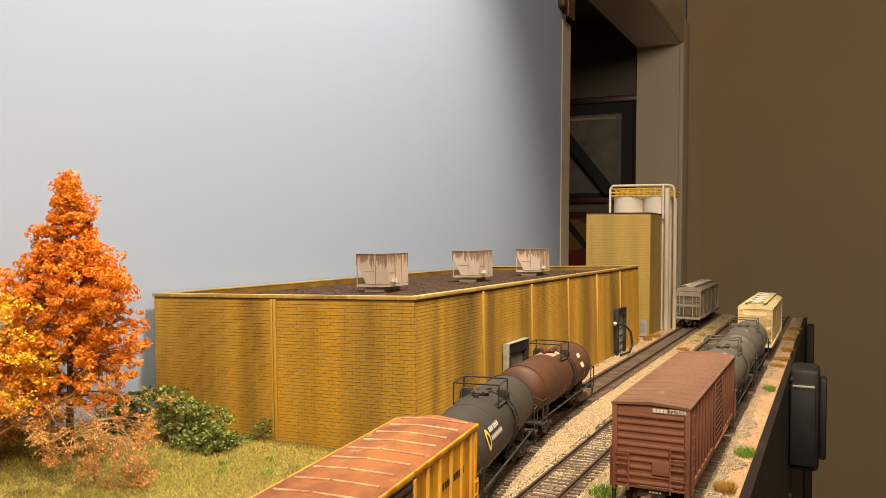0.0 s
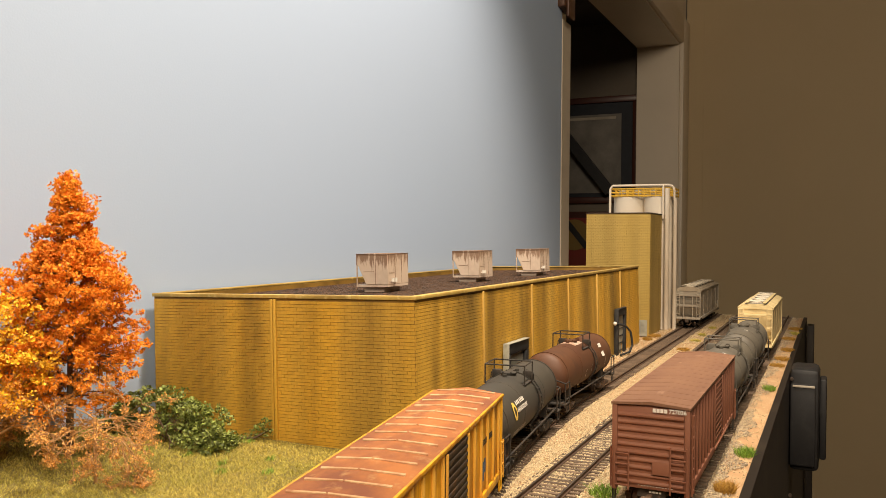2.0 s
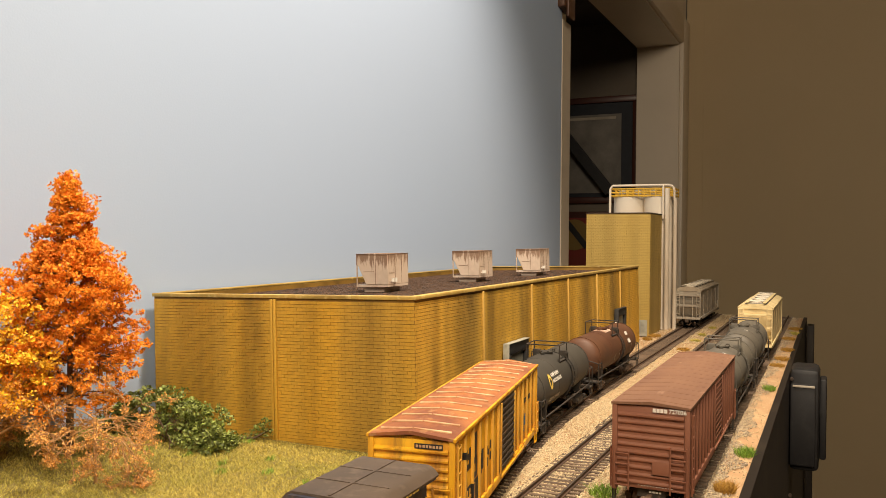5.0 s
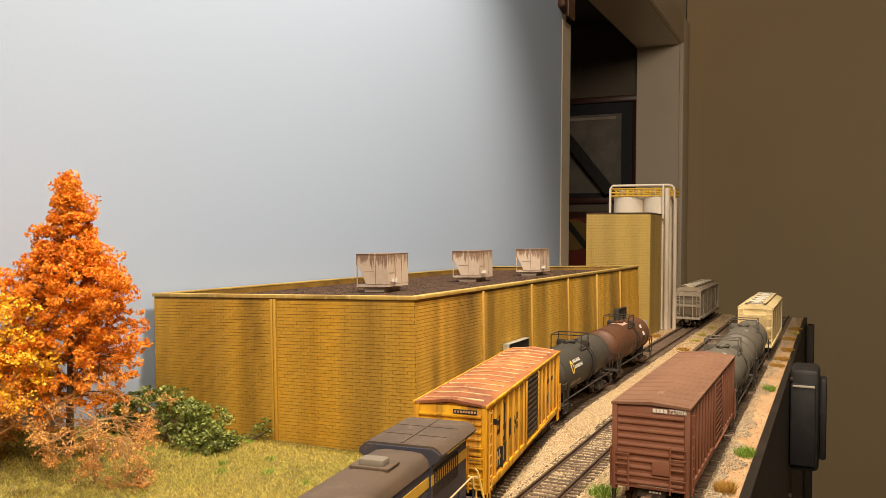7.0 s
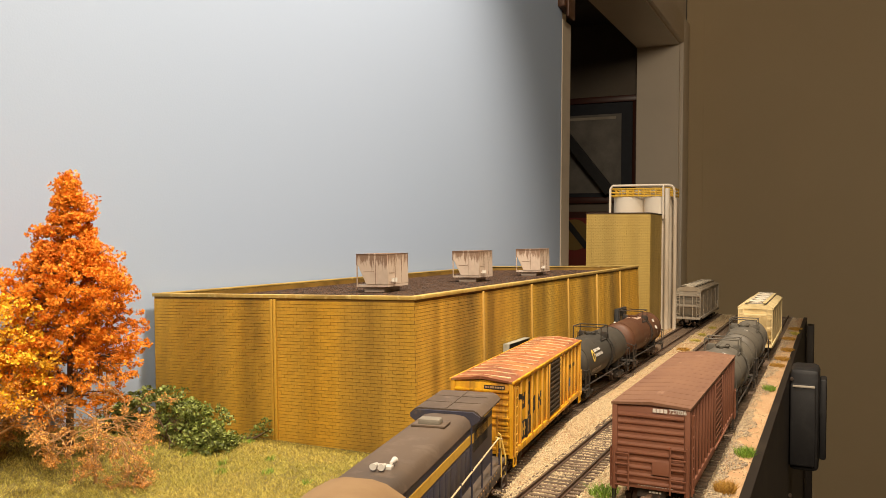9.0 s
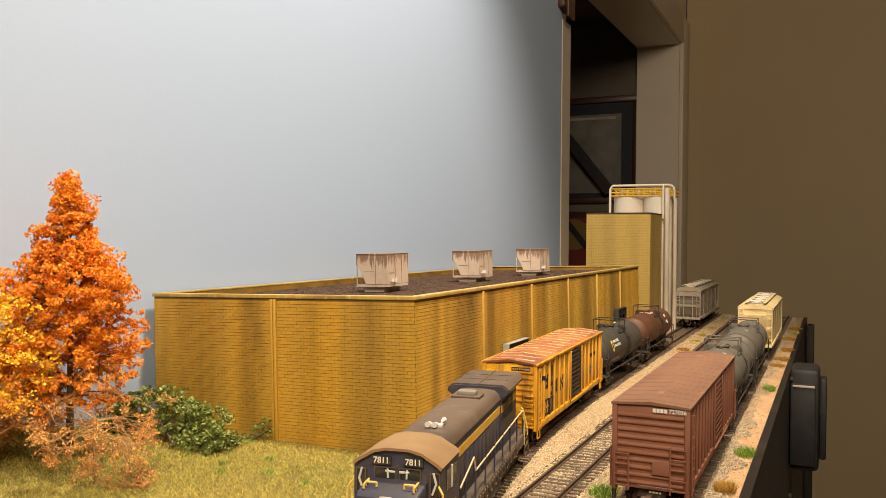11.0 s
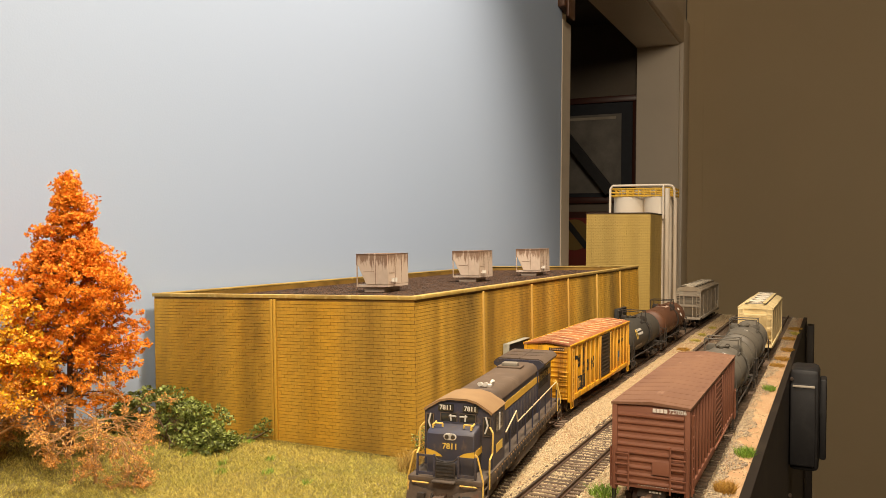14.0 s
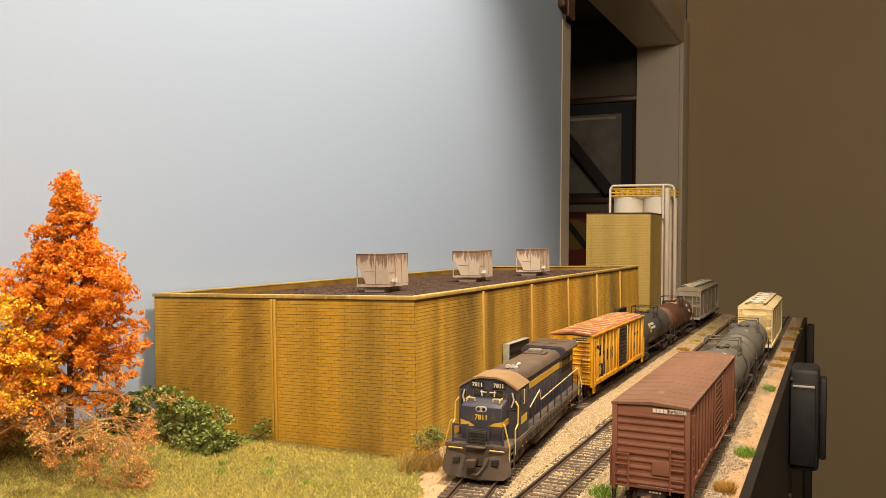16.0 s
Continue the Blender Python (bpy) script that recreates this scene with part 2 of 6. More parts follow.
def banded(nt, src, ge, dark):
    """Mixes the soot bands over the colour src."""
    def calc(op, a, b):
        n = nt.nodes.new("ShaderNodeMath")
        n.operation = op
        for k, v in enumerate((a, b)):
            if isinstance(v, (int, float)):
                n.inputs[k].default_value = v
            else:
                nt.links.new(v, n.inputs[k])
        return n.outputs[0]

    sep = nt.nodes.new("ShaderNodeSeparateXYZ")
    nt.links.new(ge.outputs["Position"], sep.inputs[0])
    along = calc("ADD", sep.outputs[0], calc("SUBTRACT", sep.outputs[1], 0.4132))
    total = None
    for centre, half, strength in SOOT:
        r = nt.nodes.new("ShaderNodeMapRange")
        r.interpolation_type = "SMOOTHSTEP"
        r.inputs["From Min"].default_value, r.inputs["From Max"].default_value = half, 0.0
        r.inputs["To Max"].default_value = strength
        nt.links.new(calc("ABSOLUTE", calc("SUBTRACT", along, centre), 0.0), r.inputs["Value"])
        total = r.outputs[0] if total is None else calc("MAXIMUM", total, r.outputs[0])
    mp = nt.nodes.new("ShaderNodeMapping")
    mp.inputs["Scale"].default_value = (1, 1, 0.25)
    nt.links.new(ge.outputs["Position"], mp.inputs["Vector"])
    n = nt.nodes.new("ShaderNodeTexNoise")
    n.inputs["Scale"].default_value, n.inputs["Detail"].default_value = 60, 4
    nt.links.new(mp.outputs[0], n.inputs["Vector"])
    r = nt.nodes.new("ShaderNodeMapRange")
    r.inputs["From Min"].default_value, r.inputs["From Max"].default_value, r.inputs["To Min"].default_value = 0.36, 0.60, 0.45
    nt.links.new(n.outputs[0], r.inputs["Value"])
    mix = nt.nodes.new("ShaderNodeMix")
    mix.data_type = "RGBA"
    nt.links.new(calc("MULTIPLY", total, r.outputs[0]), mix.inputs[0])
    nt.links.new(src, mix.inputs[6])
    mix.inputs[7].default_value = (*dark, 1)
    return mix.outputs[2]


def streaked(name, base, dark, light, var, sooty=True):
    """Painted brick with long vertical soot streaks and a lighter wash between them."""
    m = material(name, base, 0.72, var=var)
    nt = m.node_tree
    bsdf = nt.nodes["Principled BSDF"]
    src = bsdf.inputs["Base Color"].links[0].from_socket
    ge = nt.nodes.new("ShaderNodeNewGeometry")
    for col, scale, squash, thr, soft, amount in ((light, 26, 0.05, 0.54, 0.12, 0.50), (dark, 15, 0.05, 0.56, 0.10, 0.25), (dark, 60, 0.04, 0.56, 0.10, 0.28), (dark, 900, 1.0, 0.58, 0.10, 0.18)):
        mp = nt.nodes.new("ShaderNodeMapping")
        mp.inputs["Scale"].default_value = (1, 1, squash)
        nt.links.new(ge.outputs["Position"], mp.inputs["Vector"])
        n = nt.nodes.new("ShaderNodeTexNoise")
        n.inputs["Scale"].default_value, n.inputs["Detail"].default_value = scale, 3
        nt.links.new(mp.outputs[0], n.inputs["Vector"])
        r = nt.nodes.new("ShaderNodeMapRange")
        r.inputs["From Min"].default_value, r.inputs["From Max"].default_value, r.inputs["To Max"].default_value = thr - soft, thr + soft, amount
        nt.links.new(n.outputs[0], r.inputs["Value"])
        mix = nt.nodes.new("ShaderNodeMix")
        mix.data_type = "RGBA"
        nt.links.new(r.outputs[0], mix.inputs[0])
        nt.links.new(src, mix.inputs[6])
        mix.inputs[7].default_value = (*col, 1)
        src = mix.outputs[2]
    if sooty:
        src = banded(nt, src, ge, dark)
    nt.links.new(src, bsdf.inputs["Base Color"])
    return m


M["brick"] = streaked("yellow_painted_brick", (0.64, 0.352, 0.028), (0.135, 0.078, 0.014), (0.74, 0.47, 0.08), 0.07)
M["mortar"] = streaked("brick_wall_bed", (0.27, 0.145, 0.015), (0.08, 0.044, 0.009), (0.30, 0.17, 0.028), 0.0)
M["tower_brick"] = streaked("dull_ochre_brick", (0.45, 0.305, 0.070), (0.20, 0.135, 0.03), (0.50, 0.35, 0.10), 0.04, False)
M["tower_bed"] = streaked("dull_ochre_brick_bed", (0.30, 0.20, 0.042), (0.14, 0.09, 0.02), (0.33, 0.22, 0.05), 0.0, False)
M["pilaster"] = streaked("yellow_pilaster", (0.57, 0.34, 0.065), (0.20, 0.115, 0.016), (0.60, 0.40, 0.10), 0.0, False)


def rusting(m, z, soft, rust):
    """Adds rust that runs down unevenly from the top edge at the height z."""
    nt = m.node_tree
    bsdf = nt.nodes["Principled BSDF"]
    src = bsdf.inputs["Base Color"].links[0].from_socket
    tc = nt.nodes.new("ShaderNodeTexCoord")
    sep = nt.nodes.new("ShaderNodeSeparateXYZ")
    nt.links.new(tc.outputs["Object"], sep.inputs[0])
    mp = nt.nodes.new("ShaderNodeMapping")
    mp.inputs["Scale"].default_value = (1, 1, 0.12)
    nt.links.new(tc.outputs["Object"], mp.inputs["Vector"])
    n = nt.nodes.new("ShaderNodeTexNoise")
    n.inputs["Scale"].default_value, n.inputs["Detail"].default_value, n.inputs["Roughness"].default_value = 420, 5, 0.7
    nt.links.new(mp.outputs[0], n.inputs["Vector"])
    k = nt.nodes.new("ShaderNodeMath")
    k.operation = "MULTIPLY_ADD"
    k.inputs[1].default_value, k.inputs[2].default_value = 0.046, -0.023
    nt.links.new(n.outputs[0], k.inputs[0])
    ad = nt.nodes.new("ShaderNodeMath")
    nt.links.new(k.outputs[0], ad.inputs[0])
    nt.links.new(sep.outputs[2], ad.inputs[1])
    r = nt.nodes.new("ShaderNodeMapRange")
    r.inputs["From Min"].default_value, r.inputs["From Max"].default_value, r.inputs["To Max"].default_value = z - soft, z + soft, 0.85
    nt.links.new(ad.outputs[0], r.inputs["Value"])
    mix = nt.nodes.new("ShaderNodeMix")
    mix.data_type = "RGBA"
    nt.links.new(r.outputs[0], mix.inputs[0])
    nt.links.new(src, mix.inputs[6])
    mix.inputs[7].default_value = (*rust, 1)
    nt.links.new(mix.outputs[2], bsdf.inputs["Base Color"])


rusting(M["ac"], 0.0225, 0.0022, (0.20, 0.105, 0.055))
M["ac_plain"] = material("pinkish_sheet_metal_frame", (0.60, 0.48, 0.38), 0.6, spots=[((0.40, 0.28, 0.19), 200, 0.58, 0.1, 0.7)])


# ---- mesh helpers, in millimetres ----
def box(bm, x0, x1, y0, y1, z0, z1, bevel=0.0):
    g = bmesh.ops.create_cube(bm, size=1)["verts"]
    bmesh.ops.scale(bm, vec=(x1 - x0, y1 - y0, z1 - z0), verts=g)
    bmesh.ops.translate(bm, vec=((x0 + x1) / 2, (y0 + y1) / 2, (z0 + z1) / 2), verts=g)
    if bevel:
        bmesh.ops.bevel(bm, geom=list({e for v in g for e in v.link_edges}), offset=bevel, segments=2, affect="EDGES", profile=0.5)
    return g


def rod(bm, a, b, r, n=8, r2=None):
    a, b = Vector(a), Vector(b)
    d = b - a
    g = bmesh.ops.create_cone(bm, cap_ends=True, segments=n, radius1=r, radius2=r if r2 is None else r2, depth=d.length)["verts"]
    m = Matrix.Translation((a + b) / 2) @ d.to_track_quat("Z", "Y").to_matrix().to_4x4()
    bmesh.ops.transform(bm, matrix=m, verts=g)
    return g


def pipe(bm, pts, r, n=6):
    for a, b in zip(pts, pts[1:]):
        rod(bm, a, b, r, n)


def prism(bm, outline, y0, y1):
    """Outline in x and z, drawn out along y."""
    f = [bm.verts.new((x, y0, z)) for x, z in outline]
    g = [bm.verts.new((x, y1, z)) for x, z in outline]
    n = len(f)
    bm.faces.new(f)
    bm.faces.new(g[::-1])
    for i in range(n):
        bm.faces.new((f[i], g[i], g[(i + 1) % n], f[(i + 1) % n]))
    bmesh.ops.recalc_face_normals(bm, faces=bm.faces)


def part(name, bm, mat, parent=None, label="", smooth=False):
    me = bpy.data.meshes.new(name)
    bm.to_mesh(me)
    bm.free()
    me.transform(Matrix.Scale(S, 4))
    me.shade_smooth()
    me.set_sharp_from_angle(angle=0.65)
    me.materials.append(M[mat] if isinstance(mat, str) else mat)
    ob = new(name, me)
    if parent:
        ob.parent = parent
    if label:
        ob["label"] = label
    return ob


def bx(name, mat, parent, *b, bevel=0.0, label=""):
    bm = bmesh.new()
    box(bm, *b, bevel=bevel)
    return part(name, bm, mat, parent, label)


def thing(name, label, category, m=None, group="", kind=""):
    ob = new(name)
    ob.empty_display_size = 0.02
    if m is not None:
        ob.matrix_basis = m
    return tagged(ob, label, category, group, kind)


def at(x, y, z, rz=0.0):
    return pose(x * S, y * S, z * S, 0, 0, rz)


def shared(name, me, parent, m):
    ob = new(name, me)
    ob.parent = parent
    ob.matrix_basis = m
    return ob


def mesh_of(bm, mat, name):
    me = bpy.data.meshes.new(name)
    bm.to_mesh(me)
    bm.free()
    me.transform(Matrix.Scale(S, 4))
    me.shade_smooth()
    me.set_sharp_from_angle(angle=0.65)
    me.materials.append(M[mat])
    return me


# ---- where the tracks lie ----
X_SPUR, X_MAIN, X_SIDING = -178.8, -125.4, -71.0


def slope(y):
    if y < 151 or y > 620.5:
        return 0.0
    if y < 233:
        return 0.187 * (y - 151) / 82
    return 0.187 if y < 334.5 else 0.187 * (620.5 - y) / 286


SPUR = [(X_MAIN, -400.0, -400.0)]
while SPUR[-1][1] < 1600:
    px, py, ps = SPUR[-1]
    k = slope(py + 1)
    SPUR.append((px - 2 * k, py + 2, ps + 2 * math.hypot(1, k)))


def spur(s):
    """Place and heading on the spur at the path length s."""
    lo = 0
    hi = len(SPUR) - 1
    while hi - lo > 1:
        mid = (lo + hi) // 2
        if SPUR[mid][2] <= s:
            lo = mid
        else:
            hi = mid
    a, b = SPUR[lo], SPUR[hi]
    f = (s - a[2]) / (b[2] - a[2])
    return a[0] + f * (b[0] - a[0]), a[1] + f * (b[1] - a[1])


# ---- the room ----
def slab(name, mat, label, category, *b):
    bm = bmesh.new()
    box(bm, *b)
    return tagged(part(name, bm, mat, None), label, category, "", "structure")


FLOOR = -1330.0
slab("floor", "carpet", "brown carpeted floor of the train room", "floor", -2600, 3000, -2600, 4200, FLOOR - 50, FLOOR)
slab("ceiling", "ceiling_white", "white painted ceiling of the train room", "ceiling", -420, 3000, -2600, 2655, 1170, 1220)
slab("wall_east", "room_wall", "olive brown painted room wall", "wall", 3000, 3100, -2600, 2655, FLOOR, 1220)
slab("wall_south", "room_wall", "olive brown wall behind the layout's near end", "wall", -420, 3000, -2700, -2600, FLOOR, 1220)
wall_far = slab("wall_north", "room_wall", "olive brown panelled end wall with faint vertical seams", "wall", -420, 3000, 2655, 2755, FLOOR, 1220)
slab("wall_west", "casing", "white painted wall behind the painted backdrop", "wall", -550, -423, -2600, 1383, FLOOR, 1220)
slab("wall_west_header", "casing", "white painted header over the wide cased opening", "wall", -550, -423, 1383, 2540, 706, 1220)
slab("wall_west_end", "casing", "white painted wall end beside the cased opening", "wall", -550, -423, 2540, 2655, FLOOR, 1220)
slab("backdrop", "backdrop", "pale blue painted sky board behind the model scene", "backdrop", -423, -416, -700, 1337, -160, 900)
slab("trim", "trim", "cream painted trim post at the backdrop's end", "trim", -423, -414.5, 1337.5, 1383, FLOOR, 490)
# unlit room beyond the opening, its shade put into the surface colours
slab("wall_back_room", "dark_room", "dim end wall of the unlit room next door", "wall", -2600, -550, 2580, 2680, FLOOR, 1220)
slab("ceiling_back_room", "shaded_ceiling", "ceiling of the unlit room next door, shade put into its colour", "ceiling", -2600, -550, -2600, 2580, 800, 850)
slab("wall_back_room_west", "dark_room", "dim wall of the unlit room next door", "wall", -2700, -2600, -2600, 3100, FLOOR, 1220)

# ---- the layout's base ----
slab("ground", "dirt", "tan dirt base of the model railway", "ground", -416, -39.5, -700, 1440, -60, -6)
slab("fascia", "fascia", "black painted fascia board along the layout's edge", "fascia", -39.5, -34.5, -700, 1440, -330, -3)


# ---- dressing of the room ----
for sx in (-370, -120, 130, 380, 640):
    bm = bmesh.new()
    box(bm, sx, sx + 3, 2653.2, 2655, FLOOR, 1170)
    part("panel_strip", bm, "room_wall", wall_far)
bm = bmesh.new()
box(bm, -423, -411, 2545, 2651, FLOOR, 790, 2)
box(bm, -423, -411, 1383, 2544.5, 711, 790, 2)
tagged(part("casing", bm, "casing"), "white painted casing round the wide opening", "casing", "", "structure")
bm = bmesh.new()
box(bm, -422, -404, 1313, 1366, 505, 620, 4)
box(bm, -404, -399, 1321, 1357, 490, 530, 2)
tagged(part("shelf_bracket", bm, "bracket"), "brown wooden bracket on top of the trim post", "bracket")

picture = thing("framed_picture", "large print in navy mat and dark mahogany frame", "picture", at(-835, 2579, 549))
bm = bmesh.new()
for b in ((-285, 285, -14, 0, 0, 20), (-285, 285, -14, 0, -318, -298), (-285, -268, -14, 0, -298, 0), (268, 285, -14, 0, -298, 0)):
    box(bm, *b, bevel=2)
part("frame", bm, "frame_red", picture)
bx("mat_board", "mat_blue", picture, -268, 268, -6, -1, -298, 0)
bx("print", "picture_glass", picture, -235, 232, -9, -6.2, -285, -36)
bm = bmesh.new()
box(bm, -206, 215, -10, -9.2, -52, -44)
part("caption_bar", bm, "hopper_grey", picture)
bm = bmesh.new()
prism(bm, [(-10, -60), (14, -40), (192, -262), (172, -286)], -60, -42)
tagged(part("leaning_stick", bm, "plastic"), "dark stick leaning in front of the framed print", "stick").matrix_basis = at(-810, 2579, 540)
poster = thing("small_poster", "red and gold print low on the dim wall", "poster", at(-760, 2579, 205))
bx("frame", "frame_red", poster, -200, 200, -10, 0, -230, 0, bevel=2)
bx("print", "red_print", poster, -180, 180, -12.5, -10.2, -200, -20)
bm = bmesh.new()
bmesh.ops.create_cone(bm, cap_ends=True, segments=24, radius1=50, radius2=50, depth=3, matrix=Matrix.Translation((10, -14.2, -75)) @ Matrix.Rotation(math.pi / 2, 4, "X"))
part("emblem", bm, "gold_print", poster)
bm = bmesh.new()
prism(bm, [(-30, -30), (-10, -25), (60, -110), (45, -120)], -19, -16)
part("emblem_bar", bm, "plastic", poster)

# ---- fascia fittings ----
throttle = thing("throttle_pocket", "black plastic throttle pocket screwed to the fascia", "control box", at(-34.5, 848, 0))
bm = bmesh.new()
box(bm, 0, 26, -14, 34, -94, 2, 5)
part("case", bm, "plastic", throttle)
bm = bmesh.new()
box(bm, 1, 23, -17, -13, -89, -12, 2)
part("face_plate", bm, "plastic", throttle)
# pale bar that stands in for the bright glint along the upper edge
bm = bmesh.new()
box(bm, 3, 22, -18, -16.8, -15, -13, 0.4)
part("edge_strip", bm, "hopper_grey", throttle)
bm = bmesh.new()
box(bm, 26, 32, -4, 22, -84, -8, 2)
part("side_clip", bm, "plastic", throttle)
for z in (-8, -118):
    bm = bmesh.new()
    rod(bm, (2, -12, z), (2, -15, z), 1.6, 10)
    part("screw", bm, "wheel", throttle)
bm = bmesh.new()
box(bm, -33, -23, 1360, 1400, -400, -9, 1)
tagged(part("end_post", bm, "fascia"), "black post at the fascia's far end", "post")

# ---- layout ground ----
def terrain(x, y):
    """Height of the ground at a place, in millimetres."""
    h = -3.6
    left = min(1, max(0, (-215 - x) / 60))
    near = min(1, max(0, (430 - y) / 60))
    h += 1.0 * left * near
    m = max(0, (-330 - x) / 85)
    n = max(0, (385 - y) / 90)
    h += min(26, 15 * m * m * min(n, 1.4) + 3 * m)  * (1 if y < 412 else 0)
    h += 0.5 * noise.noise(Vector((x * 0.03, y * 0.03, 0.3)))
    if x > -48:
        h += 0.12 * (-48 - x)
    return h


def lawn_edge(y):
    """Where the grass gives way to bare dirt beside the spur."""
    return -199 + 19 * min(1, max(0, (396 - y) / 40))


def sheet(name, mat, x0, x1, y0, y1, step, lift, label, keep=lambda x, y: True):
    xs, ys = np.arange(x0, x1 + 0.1, step), np.arange(y0, y1 + 0.1, step)
    vs = [(x * S, y * S, (terrain(x, y) + lift) * S) for y in ys for x in xs]
    n = len(xs)
    fs = [(j * n + i, j * n + i + 1, (j + 1) * n + i + 1, (j + 1) * n + i) for j in range(len(ys) - 1) for i in range(n - 1) if keep(xs[i + 1], ys[j])]
    me = bpy.data.meshes.new(name)
    me.from_pydata(vs, [], fs)
    me.shade_smooth()
    me.materials.append(M[mat])
    return tagged(new(name, me), label, "ground", "", "structure")


sheet("ground_grassland", "soil", -416, -172, 180, 416, 4, 0, "olive soil under the dry grass", lambda x, y: x < lawn_edge(y) + 3 * noise.noise(Vector((x * 0.1, y * 0.1, 5))))
sheet("ground_dirt", "dirt", -208, -40, 180, 1440, 4, -0.6, "tan dirt strip beside the tracks")


def scatter(name, mat, pts, size, label, flat=0.8, category="ballast"):
    """Loose stones, each a small irregular five-cornered lump."""
    rng = np.random.default_rng(len(pts))
    pts = np.array(pts)
    n = len(pts)
    base = np.array([(1, 0, 0), (-0.5, 0.87, 0), (-0.5, -0.87, 0), (0.1, 0.1, 0.9), (0, 0, -0.9)])
    a = rng.uniform(0, 6.28, n)
    sc = size * rng.uniform(0.55, 1.25, n)
    v = base[None] + rng.normal(0, 0.22, (n, 5, 3))
    c, s = np.cos(a)[:, None], np.sin(a)[:, None]
    tilt = rng.uniform(-0.9, 0.9, n)[:, None]
    x, y, z = v[..., 0], v[..., 1], v[..., 2] * flat
    y, z = y * np.cos(tilt) - z * np.sin(tilt), y * np.sin(tilt) + z * np.cos(tilt)
    v = np.stack([c * x - s * y, s * x + c * y, z], -1) * sc[:, None, None] + pts[:, None]
    f = np.array([(0, 1, 3), (1, 2, 3), (2, 0, 3), (1, 0, 4), (2, 1, 4), (0, 2, 4)])
    f = (f[None] + 5 * np.arange(n)[:, None, None]).reshape(-1, 3)
    me = bpy.data.meshes.new(name)
    me.from_pydata((v.reshape(-1, 3) * S).tolist(), [], f.tolist())
    me.materials.append(M[mat])
    return tagged(new(name, me), label, category, "", "stuff")


def spur_x(y):
    i = int((y + 400) / 2)
    return SPUR[max(0, min(len(SPUR) - 1, i))][0]


rng = np.random.default_rng(5)
buff, grey, dark = [], [], []
for y0, y1, dens in ((335, 480, 2.1), (480, 640, 1.5), (640, 900, 0.75), (900, 1430, 0.4)):
    n = int(dens * (y1 - y0) * 172)
    for x, y in zip(rng.uniform(-212, -40.5, n), rng.uniform(y0, y1, n)):
        ds, dm, dr = x - spur_x(y), x - X_MAIN, x - X_SIDING
        h = terrain(x, y) - 0.1 + 0.5 * noise.noise(Vector((x * 0.09, y * 0.09, 2)))
        edge = 2.2 * noise.noise(Vector((x * 0.05, y * 0.05, 7)))
        if abs(ds) < 9.5 + edge * 0.6 or -10 < ds < 15 + edge:
            oily = min(1, max(0.25, (y - 380) / 80))
            if rng.random() > oily:
                (grey if abs(ds) < 9 and rng.random() < 0.5 else buff).append((x, y, h + 0.9))
            elif abs(ds) > 8 or rng.random() < 0.7:
                dark.append((x, y, h + 0.2))
        elif ds <= -10:
            if rng.random() < (0.8 if y > 440 or ds > -17 else 0.04 if y < 400 else 0.2):
                buff.append((x, y, h + 0.1))
        elif ds > 0 and x < X_MAIN - 9:
            mid = 1 - abs((x - (spur_x(y) + X_MAIN) / 2)) / 22
            buff.append((x, y, h + 0.9 * max(0, mid) + (0.8 if abs(dm) < 14 else 0)))
        elif abs(dm) <= 9:
            buff.append((x, y, h + 0.95)) if rng.random() < 0.8 else dark.append((x, y, h + 0.9))
        elif x < X_SIDING - 16:
            buff.append((x, y, h + 0.7))
        elif abs(dr) <= 9:
            grey.append((x, y, h + 0.9))
        elif x < X_SIDING + 24 + 3.5 * edge:
            (grey if rng.random() < 0.6 + 0.1 * edge else buff).append((x, y, h + 0.3))
        elif x > X_SIDING + 18:
            if rng.random() < 0.07:
                buff.append((x, y, h - 0.2))
scatter("ballast", "ballast", buff, 0.53, "buff crushed stone ballast between the tracks")
scatter("ballast", "ballast_grey", grey, 0.58, "dusty grey ballast under the siding")
scatter("ballast", "ballast_dark", dark, 0.6, "oily dark ballast in the spur track")


# ---- tracks ----
tie_bm = bmesh.new()
box(tie_bm, -15, 15, -1.25, 1.25, -4.2, -2.15, 0.25)
TIE = mesh_of(tie_bm, "tie", "tie")


def rail_mesh(pts, off, head):
    """A rail swept along the centre line pts at the side off."""
    prof = [(-1.25, -2.15), (1.25, -2.15), (1.25, -1.85), (0.3, -1.6), (0.3, -0.75), (0.5, -0.6), (0.5, -0.02), (-0.5, -0.02), (-0.5, -0.6), (-0.3, -0.75), (-0.3, -1.6), (-1.25, -1.85)]
    if head:
        prof = [(-0.42, -0.02), (0.42, -0.02), (0.42, 0.0), (-0.42, 0.0)]
    vs, fs, n = [], [], len(prof)
    for i, (x, y) in enumerate(pts):
        a, b = pts[max(0, i - 1)], pts[min(len(pts) - 1, i + 1)]
        d = Vector((b[0] - a[0], b[1] - a[1])).normalized()
        for p, z in prof:
            vs.append(((x + d.y * (off + p)) * S, (y - d.x * (off + p)) * S, z * S))
    for i in range(len(pts) - 1):
        for j in range(n):
            fs.append((i * n + j, i * n + (j + 1) % n, (i + 1) * n + (j + 1) % n, (i + 1) * n + j))
    fs += [tuple(range(n))[::-1], tuple(range((len(pts) - 1) * n, len(pts) * n))]
    me = bpy.data.meshes.new("rail")
    me.from_pydata(vs, [], fs)
    me.materials.append(M["railhead" if head else "rail"])
    return me


